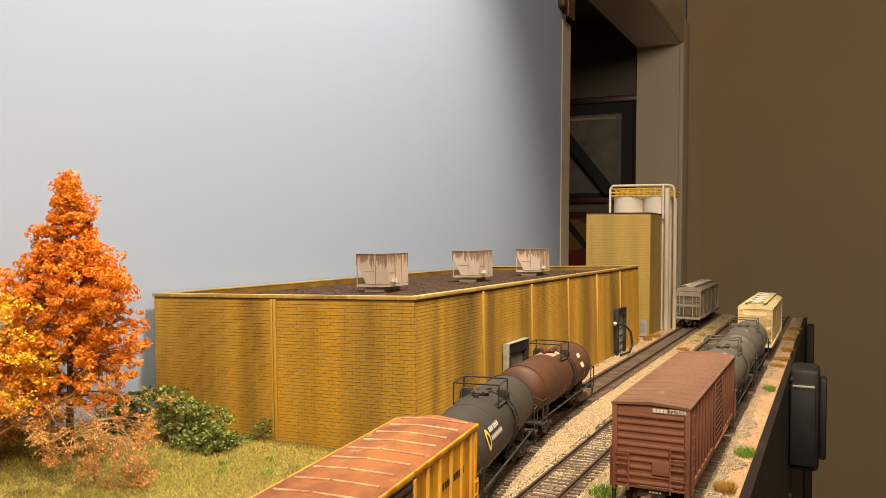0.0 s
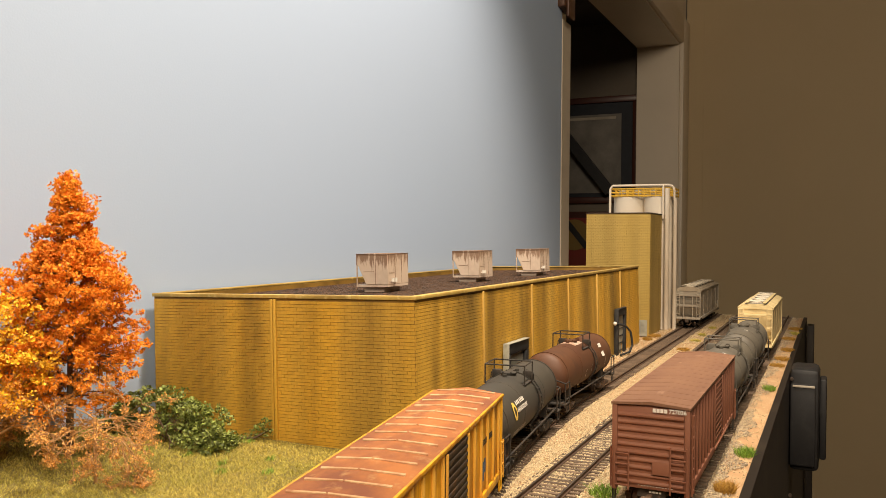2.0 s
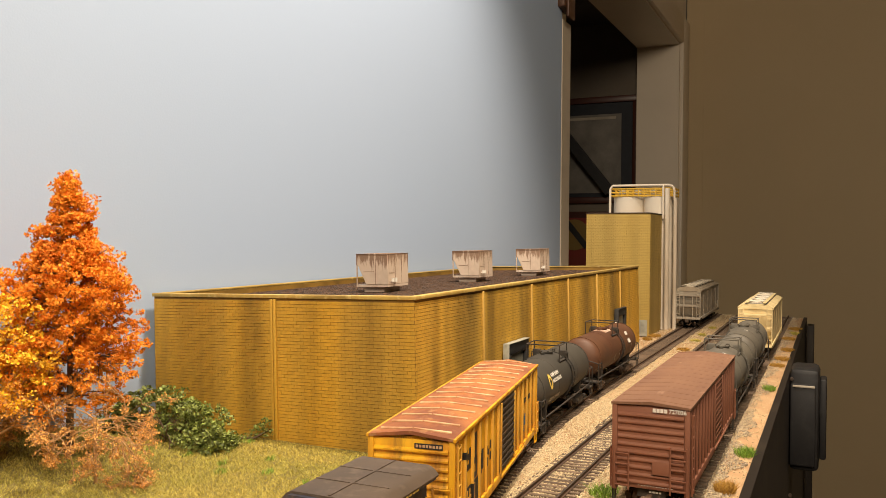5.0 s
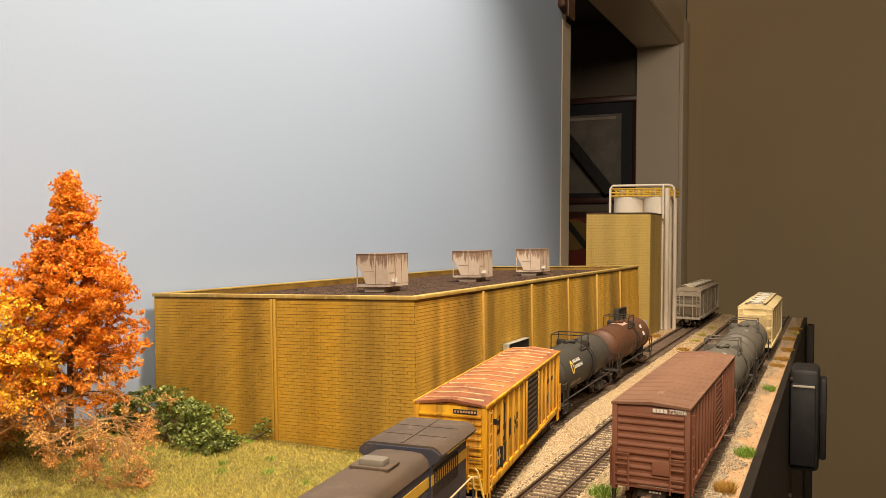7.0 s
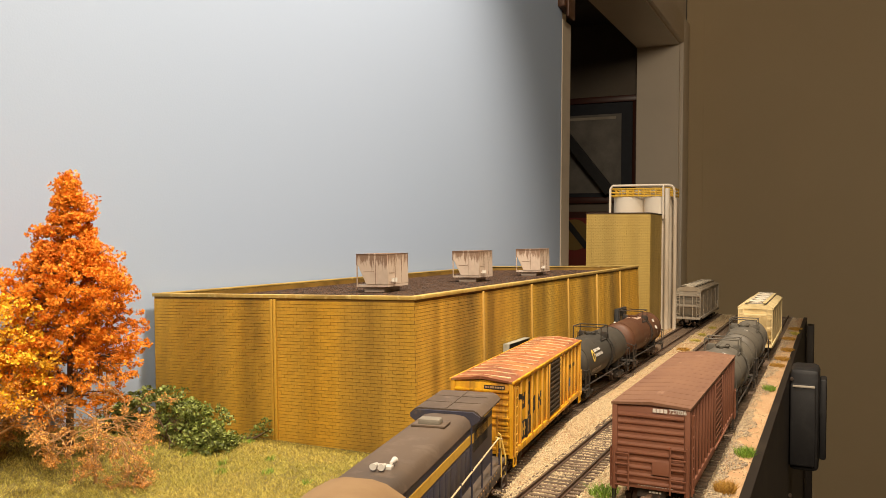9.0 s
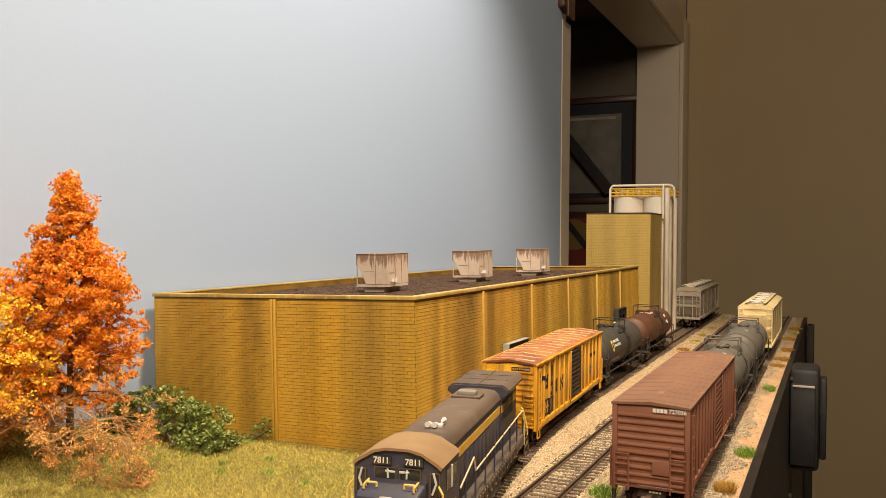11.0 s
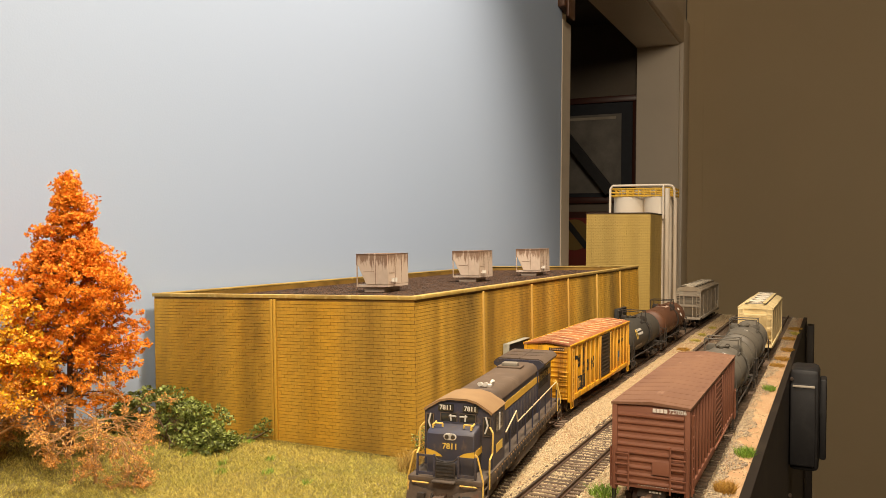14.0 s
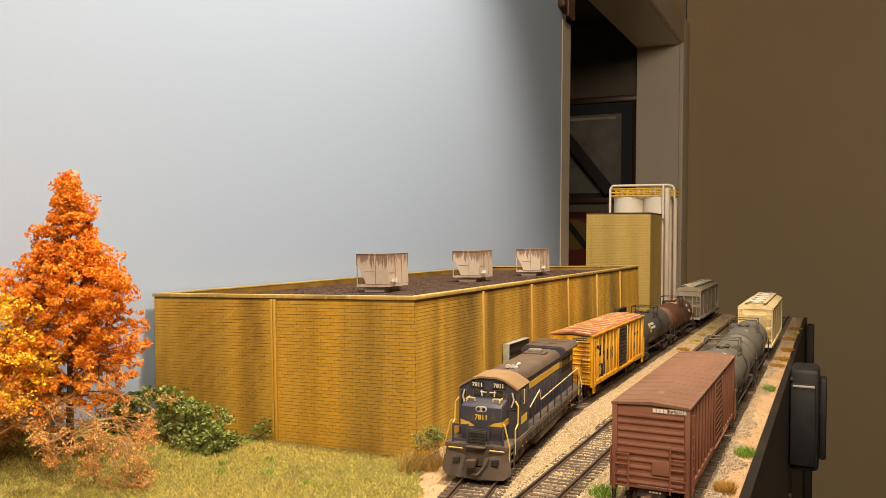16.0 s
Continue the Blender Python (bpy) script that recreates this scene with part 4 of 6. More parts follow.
    for k in range(n):
        y = -h + 5 + k * (L - 10) / (n - 1)
        d = 1.6 if rib_side == "wide" else 0.0
        for s in (-1, 1):
            bm = bmesh.new()
            pts = [(0.2 * s, y - d, Z1 + peak), (s * (w - (3.0 if rib_side == "wide" else 0.5)), y + d, Z1 + (0.6 if rib_side == "wide" else 0.25))]
            rod(bm, pts[0], pts[1], 0.5 if rib_side == "wide" else 0.12, 6, 0.75 if rib_side == "wide" else None)
            part("roof_rib", bm, "roof_seam" if rib_side == "wide" else roof, rf)
    bm = bmesh.new()
    box(bm, -6, 6, -h + 3, h - 3, 8.5, Z0 - 0.02)
    box(bm, -w + 2, w - 2, -12, -8, 7.5, Z0 - 0.02)
    box(bm, -w + 4, -w + 11, 12, 26, 5.5, Z0 - 0.02, 1)
    part("underframe", bm, "underframe", car)
    for e in (-1, 1):
        for s in (-1, 1):
            bm = bmesh.new()
            pipe(bm, [(s * w, e * (h - 2), Z0 - 1), (s * w, e * (h - 2), 5.5), (s * w, e * (h - 7), 5.5), (s * w, e * (h - 7), Z0 - 1)], 0.45, 6)
            part("stirrup", bm, paint if rib_side == "wide" else "underframe", car)
    trucks(car, 64)
    return car


def bars(parent, mat, side, x, y, z, spec, name="lettering"):
    """Unreadable writing as small bars: spec rows of (along, up, length, height)."""
    bm = bmesh.new()
    for a, u, l, t in spec:
        if side == "right":
            box(bm, x, x + 0.12, y + a, y + a + l, z + u, z + u + t)
        else:
            box(bm, x + a, x + a + l, y - 0.12, y, z + u, z + u + t)
    return part(name, bm, mat, parent)


red_car = boxcar("mineral red ribbed boxcar standing on the siding", "box_red", "box_red_roof", "box_red", 17, "box_red", "slim", 33.6, 12.8, 50.2, 178.0)
red_car.matrix_basis = at(X_SIDING, 363 + 89.3, 0)
bars(red_car, "white_mark", "front", 1.0, -89.35, 47.2, [(k * 1.65, 0, 1.3, 1.7) for k in range(4)])
text(red_car, "727036", "white_mark", 2.5, facing(11.7, -89.4, 48.05, "front"))
bars(red_car, "hopper_grey", "front", -5, -90.1, 14.5, [(k * 1.3, 0, 0.8, 0.3) for k in range(12)])
bars(red_car, "hopper_grey", "front", 0, -90.1, 11.8, [(k * 1.4, 0, 1.0, 0.7) for k in range(4)])

yellow_car = boxcar("yellow boxcar with rust streaked orange roof and black lettering", "box_yellow", "box_yellow_roof", "box_post", 15, "box_door", "wide")
bars(yellow_car, "black_mark", "front", 1.5, -92.2, 45.0, [(0, 0, 11, 2.0)])
bars(yellow_car, "roof_seam", "front", 2.1, -92.35, 45.5, [(k * 1.3, 0, 0.9, 1.0) for k in range(8)])
# big letters on the right side, broken over the posts


def side_letters(y, z, spec):
    """Black lettering painted over panels and posts alike."""
    bars(yellow_car, "black_mark", "right", 15.72, y, z, spec)
    over = []
    for a, u, l, h in spec:
        for k in range(15):
            p = -86 + k * 172 / 14
            lo, hi = max(y + a, p - 0.6), min(y + a + l, p + 0.6)
            if hi - lo > 0.2:
                over.append((lo - y, u, hi - lo, h))
    if over:
        bm = bmesh.new()
        for a, u, l, h in over:
            box(bm, 15.72, 16.94, y + a - 0.25, y + a + l + 0.25, z + u, z + u + h)
        part("lettering", bm, "black_mark", yellow_car)


side_letters(-80, 31, [(0, 0, 2.6, 9), (2.6, 6.2, 4, 2.8), (9, 0, 2.6, 8.4), (11, 0, 5, 2.4), (11, 4.2, 5, 2.4), (14.4, 0, 2.6, 8.4), (19.6, 0, 2.8, 8.4), (19.6, 9.6, 2.8, 2.4), (24.6, 0, 2.8, 12.5)])
side_letters(-52, 25, [(-9, 0, 2.6, 13), (-6.6, 0, 5, 2.4), (-2.4, 0, 2.6, 8.4), (-6.6, 6, 5, 2.4), (3, 0, 2.6, 8.4), (5.4, 0, 5, 2.4), (9, 0, 2.6, 8.4), (5.4, 6, 5, 2.4), (15, 0, 2.6, 3.6), (15, 5, 2.6, 3.6), (18, 3, 5, 2.6), (24, 0, 2.6, 3.6), (24, 5, 2.6, 3.6)])
side_letters(-72, 14.4, [(0, 0, 22, 10)])
bars(yellow_car, "box_post", "right", 15.9, -69, 16.2, [(0, 0, 1.4, 7), (4, 0, 1.2, 7), (8, 0, 1.2, 7), (11.6, 0, 1.4, 7), (1, 3, 6, 1.2)])
bars(yellow_car, "blue_mark", "right", 16.05, 52, 19, [(0, 0, 3.4, 8), (4.2, 3, 2.2, 6)])
bars(yellow_car, "black_mark", "right", 16.05, 50, 34, [(k * 2.6, 0, 1.6, 2.6) for k in range(11)])


def tank_car(label, paint, hot=False):
    L, R, ZC = 142.0, 15.9, 28.0
    h = L / 2
    car = thing("tank_car", label, "tank car", None, "freight cars")
    bm = bmesh.new()
    prof = []
    for k in range(8):
        a = k / 7 * math.pi / 2
        prof.append((-h + 7.5 - 7.5 * math.cos(a), max(0.4, (R - 0.25) * math.sin(a))))
    prof += [(-h + 20, R), (-1.5, R + 0.35), (1.5, R + 0.35), (h - 20, R)]
    prof += [(-a, r) for a, r in prof[:8]][::-1]
    lathe(bm, prof, "Y", 48)
    bmesh.ops.translate(bm, verts=bm.verts, vec=(0, 0, ZC))
    part("tank", bm, paint, car)
    for y in (-h + 8.5, -26, 26, h - 8.5):
        bm = bmesh.new()
        lathe(bm, [(y - 0.35, R), (y - 0.35, R + 0.28), (y + 0.35, R + 0.28), (y + 0.35, R)], "Y", 48)
        bmesh.ops.translate(bm, verts=bm.verts, vec=(0, 0, ZC))
        part("weld_band", bm, paint, car)
    bm = bmesh.new()
    lathe(bm, [(-1.1, R + 0.3), (-1.1, R + 1.1), (1.1, R + 1.1), (1.1, R + 0.3)], "Y", 48)
    bmesh.ops.translate(bm, verts=bm.verts, vec=(0, 9, ZC))
    part("ladder_band", bm, paint, car)
    top = ZC + R
    bm = bmesh.new()
    rod(bm, (0, 0, top - 1), (0, 0, top + 1.0), 4.4, 20)
    rod(bm, (0, 0, top + 1.0), (0, 0, top + 1.7), 4.9, 20)
    for k in range(6):
        t = k * 1.047
        rod(bm, (4.6 * math.cos(t), 4.6 * math.sin(t), top + 1), (4.6 * math.cos(t), 4.6 * math.sin(t), top + 2.3), 0.5, 6)
    part("manway", bm, paint, car)
    bm = bmesh.new()
    rod(bm, (0, -9, top - 1), (0, -9, top + 1.8), 1.3, 12)
    rod(bm, (2.5, 10, top - 1), (2.5, 10, top + 2.0), 1.2, 12)
    part("valve", bm, paint, car)
    bm = bmesh.new()
    for s in (-1, 1):
        box(bm, *sorted((s * 6.5, s * 12)), -9, 11, top - 4.2, top - 3.4, 0.15)
        box(bm, *sorted((s * 6.5, s * 12)), 8, 11, top - 4.2, top + 1.4, 0.15)
    part("platform", bm, "underframe" if not hot else paint, car)
    bars_at = [((s * 11.5, y, top - 4), (s * 11.5, y, top + 7.0)) for s in (-1, 1) for y in (-9, 11)]
    bars_at += [((s * 11.5, -9, z), (s * 11.5, 11, z)) for s in (-1, 1) for z in (top + 7.0,)]
    bars_at += [((-11.5, y, top + 7.0), (11.5, y, top + 7.0)) for y in (-9, 11)]
    for p, q in bars_at:
        bm = bmesh.new()
        rod(bm, p, q, 0.42, 6)
        part("railing_bar", bm, "underframe" if not hot else paint, car)
    for s in (-1, 1):
        bm = bmesh.new()
        for k in range(9):
            z = 11 + k * 4.1
            off = max(0.0, math.sqrt(max(0, R * R - (z - ZC) ** 2))) + 1.6
            off = max(off, 12)
            rod(bm, (s * off, 6.5, z), (s * off, 11.5, z), 0.35, 5)
        for y in (6.5, 11.5):
            pts = []
            for k in range(9):
                z = 11 + k * 4.1
                off = max(12, math.sqrt(max(0, R * R - (z - ZC) ** 2)) + 1.6)
                pts.append((s * off, y, z))
            pipe(bm, pts, 0.4, 5)
        part("ladder", bm, "underframe" if not hot else paint, car)
        bm = bmesh.new()
        pipe(bm, [(s * 15.8, -h + 3, 13.5), (s * 15.8, h - 3, 13.5)], 0.55, 6)
        for y in (-h + 6, -24, 24, h - 6):
            pipe(bm, [(s * 15.8, y, 13.5), (s * 9, y + 6 * (1 if y < 0 else -1), 11)], 0.5, 6)
        part("side_rail", bm, "underframe", car)
        for e in (-1, 1):
            for name, pts in (("grab_rail", [(s * 16.6, e * (h + 1), 11), (s * 16.6, e * (h + 1), 25), (s * 10, e * (h + 1.6), 27), (0, e * (h + 1.8), 27)]),
                              ("end_handrail", [(s * 16.6, e * (h - 9), 11), (s * 16.6, e * (h - 9), 25), (s * 16.6, e * (h + 1), 25)]),
                              ("stirrup", [(s * 16.6, e * (h - 2), 11), (s * 16.6, e * (h - 2), 5.5), (s * 16.6, e * (h - 7), 5.5), (s * 16.6, e * (h - 7), 11)])):
                bm = bmesh.new()
                pipe(bm, pts, 0.43, 6)
                part(name, bm, "underframe", car)
    for e in (-1, 1):
        bm = bmesh.new()
        box(bm, -6, 6, *sorted((e * (h - 42), e * (h + 2))), 8.8, 13.2, 0.3)
        box(bm, -17, 17, *sorted((e * (h - 9), e * (h + 2))), 10.2, 11.4, 0.2)
        part("stub_sill", bm, "underframe", car)
        bm = bmesh.new()
        prism(bm, [(-13.5, 21), (-12.5, 11), (12.5, 11), (13.5, 21), (9, 15.5), (0, 12.6), (-9, 15.5)], *sorted((e * (h - 26), e * (h - 22))))
        part("saddle", bm, "underframe", car)
        coupler(car, e * (h + 1), e)
    trucks(car, 51, TRUCK if paint == "tank_brown" else TRUCK_DARK)
    return car


def ring_mark(car, y, z, r):
    bm = bmesh.new()
    for k in range(20):
        a, b = k * 0.314, (k + 1) * 0.314
        p = []
        for t, q in ((a, r), (b, r), (b, r * 0.55), (a, r * 0.55)):
            zz = z + q * math.sin(t)
            xx = math.sqrt(max(0, 16.3 ** 2 - (zz - 28.0) ** 2)) + 0.1
            p.append(bm.verts.new((xx, y + 0.75 * q * math.cos(t), zz)))
        bm.faces.new(p)
    return part("emblem", bm, "yellow_mark", car)


def tank_bars(car, mat, spec):
    """Bars bent onto the tank's right side: rows of (along, height, length, tall)."""
    bm = bmesh.new()
    for y, z, l, t in spec:
        p = []
        for yy, zz in ((y, z), (y + l, z), (y + l, z + t), (y, z + t)):
            p.append(bm.verts.new((math.sqrt(max(0, 16.3 ** 2 - (zz - 28.0) ** 2)) + 0.1, yy, zz)))
        bm.faces.new(p)
    return part("lettering", bm, mat, car)


black_tank = tank_car("sooty black tank car with faded yellow emblem", "tank_black")
ring_mark(black_tank, -46, 33.0, 4.6)
tank_bars(black_tank, "white_mark", [(-41 + k * 2.6, 35.2, 1.8, 2.0) for k in range(3)] + [(-32.4 + k * 2.4, 35.2, 1.6, 2.0) for k in range(4)] + [(-41 + k * 2.1, 31.6, 1.5, 2.2) for k in range(10)])
tank_bars(black_tank, "hopper_grey", [(-48 + k * 3.0, 20.5, 2.0, 2.6) for k in range(4)] + [(-34 + k * 3.0, 20.5, 2.0, 2.6) for k in range(4)])
brown_tank = tank_car("rust brown tank car with white placards and tan stained top", "tank_brown")
tank_bars(brown_tank, "white_mark", [(-14, 21, 0.8, 5.5), (-15.5, 21, 1.6, 0.8), (0, 23, 0.8, 5.0), (44, 22, 0.8, 6.5)])
bm = bmesh.new()
for y, z, l, t in [(32, 30, 8, 9.5)]:
    p = []
    for yy, zz in ((y, z), (y + l, z), (y + l, z + t), (y, z + t)):
        p.append(bm.verts.new((math.sqrt(16.3 ** 2 - (zz - 28.0) ** 2) + 0.5, yy, zz)))
    bm.faces.new(p)
part("placard", bm, "white_mark", brown_tank)
M["stain"] = material("pale_spill_stain", (0.50, 0.36, 0.27), 0.7, spots=[((0.30, 0.15, 0.08), 150, 0.56, 0.1, 0.8)])
bm = bmesh.new()
for y0, y1 in ((-13, 13),):
    for k in range(10):
        a, b = -0.42 + k * 0.084, -0.42 + (k + 1) * 0.084
        bm.faces.new([bm.verts.new((16.35 * math.sin(t), y, 28.0 + 16.35 * math.cos(t))) for t, y in ((a, y0), (b, y0), (b, y1), (a, y1))])
part("spill_stain", bm, "stain", brown_tank)
grey_tank = tank_car("dusty dark grey tank car standing on the siding", "tank_grey", True)
tank_bars(grey_tank, "white_mark", [(-30, 43.2, 2.5, 0.8)])
grey_tank.matrix_basis = at(X_SIDING, 626, 0)
grey_tank_two = copy_thing(grey_tank, at(X_SIDING, 785, 0))


def hopper(label, paint, roof, L):
    h, w, Z0, Z1 = L / 2, 17.4, 12.0, 52.0
    car = thing("covered_hopper", label, "hopper car", None, "freight cars")
    # body with inward slope sheets at the ends
    bm = bmesh.new()
    out = [(-h + 20, Z0), (h - 20, Z0), (h - 5, 27), (h - 5, Z1), (-h + 5, Z1), (-h + 5, 27)]
    f = [bm.verts.new((-w + 1, y, z)) for y, z in out]
    g = [bm.verts.new((w - 1, y, z)) for y, z in out]
    bm.faces.new(f)
    bm.faces.new(g[::-1])
    for i in range(6):
        bm.faces.new((f[i], g[i], g[(i + 1) % 6], f[(i + 1) % 6]))
    bmesh.ops.recalc_face_normals(bm, faces=bm.faces)
    body = part("body", bm, paint, car)
    for s in (-1, 1):
        for k in range(4):
            y = -h + 34 + k * (L - 68) / 3
            bx("side_seam", paint, car, *sorted((s * (w - 1.02), s * (w - 0.72))), y - 0.3, y + 0.3, Z0 + 4, Z1 - 1.5)
        bx("side_sill", paint, car, *sorted((s * (w - 1.2), s * w)), -h, h, Z0 - 1, Z0 + 3, bevel=0.2)
        bx("top_chord", paint, car, *sorted((s * (w - 1.6), s * (w + 0.3))), -h + 4, h - 4, Z1 - 1.4, Z1 + 0.2, bevel=0.3)
    bm = bmesh.new()
    prism(bm, [(-w - 0.2, Z1 - 2.0), (-w + 0.6, Z1 + 0.4), (-w * 0.72, Z1 + 2.6), (-w * 0.4, Z1 + 3.4), (w * 0.4, Z1 + 3.4), (w * 0.72, Z1 + 2.6), (w - 0.6, Z1 + 0.4), (w + 0.2, Z1 - 2.0)], -h + 4, h - 4)
    cream = paint == "hopper_cream"
    rf = part("roof", bm, paint if cream else roof, car)
    bx("roof_deck", roof, rf, -w * 0.62, w * 0.62, -h + 5, h - 5, Z1 + 2.9, Z1 + 3.55, bevel=0.2)
    n = 5
    for k in range(n):
        y = -h + 22 + k * (L - 44) / (n - 1)
        bm = bmesh.new()
        rod(bm, (0, y, Z1 + 3.3), (0, y, Z1 + 4.6), 6.2, 18)
        rod(bm, (0, y, Z1 + 4.6), (0, y, Z1 + 5.2), 5.2, 18)
        hatch = part("hatch", bm, "hatch_white", car, "chalky white round hatch")
        for o in (-1, 1):
            bm = bmesh.new()
            rod(bm, (-7.6, y + o * 5, Z1 + 5.5), (7.6, y - o * 5, Z1 + 5.5), 0.75, 6)
            part("hatch_strap", bm, "hatch_white", hatch)
    bm = bmesh.new()
    for s in (-1, 1):
        box(bm, *sorted((s * 7, s * 10.5)), -h + 3, h - 3, Z1 + 4.6, Z1 + 5.1)
        for k in range(9):
            y = -h + 6 + k * (L - 12) / 8
            box(bm, *sorted((s * 8, s * 9.4)), y - 0.4, y + 0.4, Z1 + 2.6, Z1 + 4.6)
    part("roof_walk", bm, paint, car)
    for e in (-1, 1):
        bm = bmesh.new()
        for x in (-w + 1.5, w - 1.5) if cream else (-w + 1.5, -6, 6, w - 1.5):
            rod(bm, (x, e * (h - 1.5), Z0), (x, e * (h - 1.5), Z1 - 8), 0.7, 6)
        box(bm, -w + 1, w - 1, *sorted((e * (h - 2.5), e * (h - 0.5))), Z1 - 9, Z1 - 7, 0.2)
        box(bm, -w, w, *sorted((e * (h - 14), e * h)), Z0 - 1, Z0 + 1.6, 0.2)
        part("end_frame", bm, paint, car)
        for x in (-11.5, 0, 11.5):
            bx("end_panel", paint if cream else "hopper_roof", car, x - 4.9, x + 4.9, *sorted((e * (h - 4.98), e * (h - 4.3))), Z1 - 20, Z1 - 9.5, bevel=0.2)
        bx("end_beam", paint, car, -w + 1, w - 1, *sorted((e * (h - 4.98), e * (h - 3.2))), Z1 - 24, Z1 - 21, bevel=0.3)
        ladder(car, paint, -w + 3.4, e * (h - 0.2), Z0 + 2, Z1 - 2, 5, "x")
        ladder(car, paint, w - 3.4, e * (h - 0.2), Z0 + 2, Z1 - 2, 5, "x")
        coupler(car, e * (h - 1), e)
    for y in (-h * 0.36, 0, h * 0.36):
        bm = bmesh.new()
        prism(bm, [(-12, Z0 + 1), (-5, 5), (5, 5), (12, Z0 + 1)], y - 12, y + 12)
        part("discharge_chute", bm, roof, car)
    trucks(car, h - 24, TRUCK_DARK)
    return car


cream_hopper = hopper("cream covered hopper with grey roof on the siding", "hopper_cream", "hopper_roof", 176)
cream_hopper.matrix_basis = at(X_SIDING, 992, 0)
grey_hopper = hopper("light grey covered hopper standing on the spur", "hopper_grey", "hopper_dust", 196)
grey_hopper.matrix_basis = at(X_SPUR, 1166 + 98, 0)


# ---- the diesel locomotive, its cab towards -y ----
loco = thing("diesel_locomotive", "grimy blue grey diesel locomotive with yellow stripes and number 7811", "locomotive")
H, HF = 103.5, 99.0
bx("deck", "loco_frame", loco, -17.2, 17.2, -HF + 3, H - 3, 15.2, 17.4, bevel=0.3)
for s in (-1, 1):
    bx("side_sill", "loco_frame", loco, *sorted((s * 16.0, s * 17.4)), -HF + 16, H - 16, 11.6, 17.6, bevel=0.3)
    bm = bmesh.new()
    for k in range(17):
        y = -70 + k * 8.2
        box(bm, *sorted((s * 17.42, s * 17.7)), y, y + 3.2, 13.2, 15.2)
    part("sill_slot", bm, "underframe", loco)
    # rivet rows, the light they catch painted in as pale tan
    bm = bmesh.new()
    for k in range(34):
        y = -76 + k * 4.6
        box(bm, *sorted((s * 17.42, s * 17.75)), y, y + 0.9, 16.2, 16.9)
        if k % 2:
            box(bm, *sorted((s * 17.42, s * 17.75)), y, y + 0.9, 12.0, 12.7)
    part("sill_rivet", bm, "cab_roof", loco)
bm = bmesh.new()
prism(bm, [(-16.4, 11.5), (-17.0, 7.5), (-14, 3.0), (14, 3.0), (17.0, 7.5), (16.4, 11.5)], -26, 26)
part("fuel_tank", bm, "loco_frame", loco)
for s in (-1, 1):
    bm = bmesh.new()
    rod(bm, (s * 13.5, -44, 9.5), (s * 13.5, -27, 9.5), 2.4, 14)
    part("air_tank", bm, "underframe", loco)
# pilots, steps and couplers
for e in (-1, 1):
    H = 103.5 if e > 0 else HF
    bm = bmesh.new()
    box(bm, -16.6, 16.6, *sorted((e * (H - 5), e * (H - 3.4))), 6.5, 16.8, 0.3)
    pilot = part("pilot", bm, "loco_plow", loco)
    bm = bmesh.new()
    for s in (-1, 1):
        f = [(s * 3.4, e * (H - 1.6), 8.6), (s * 5.2, e * (H - 1.8), 11.6), (s * 17.6, e * (H - 3.6), 14.0), (s * 18.2, e * (H - 2.4), 3.4), (s * 15.0, e * (H - 0.2), 1.2), (s * 3.4, e * (H + 2.2), 1.2)]
        a = [bm.verts.new(p) for p in f]
        b = [bm.verts.new((p[0], p[1] - e * 1.0, p[2])) for p in f]
        bm.faces.new(a)
        bm.faces.new(b[::-1])
        for i in range(6):
            bm.faces.new((a[i], b[i], b[(i + 1) % 6], a[(i + 1) % 6]))
    box(bm, -3.4, 3.4, *sorted((e * (H - 1.4), e * (H + 1.6))), 1.2, 6.5)
    bmesh.ops.recalc_face_normals(bm, faces=bm.faces)
    part("plow", bm, "loco_plow", pilot)
    bm = bmesh.new()
    for s in (-1, 1):
        box(bm, *sorted((s * 8.5, s * 12)), *sorted((e * (H - 2.4), e * (H - 0.2))), 8.2, 10.8)
    part("step_light", bm, "underframe", pilot)
    for s in (-1, 1):
        bm = bmesh.new()
        for z in (4.2, 8.4, 12.6):
            box(bm, *sorted((s * 13.2, s * 17.3)), *sorted((e * (H - 12), e * (H - 3.2))), z, z + 0.7)
        box(bm, *sorted((s * 16.9, s * 17.4)), *sorted((e * (H - 13.2), e * (H - 12))), 3.4, 15.2)
        part("step_well", bm, "loco_frame", loco)
    coupler(loco, e * (H - 2), e, 10)
    bm = bmesh.new()
    pipe(bm, [(-5, e * (H - 1), 11), (-5.6, e * (H + 3), 6), (-4, e * (H + 4.5), 2.5)], 0.5, 6)
    pipe(bm, [(8, e * (H + 0.6), 11.5), (3.5, e * (H + 1.8), 3.2)], 0.45, 6)
    part("air_hose", bm, "underframe", loco)
    bm = bmesh.new()
    for s in (-1, 1):
        pipe(bm, [(s * 7.5, e * (H - 3.2), 14.6), (s * 7.5, e * (H - 1.4), 15.4), (s * 14.5, e * (H - 1.4), 15.4), (s * 14.5, e * (H - 3.2), 14.6)], 0.32, 6)
    part("uncoupling_lever", bm, "loco_rail", loco)

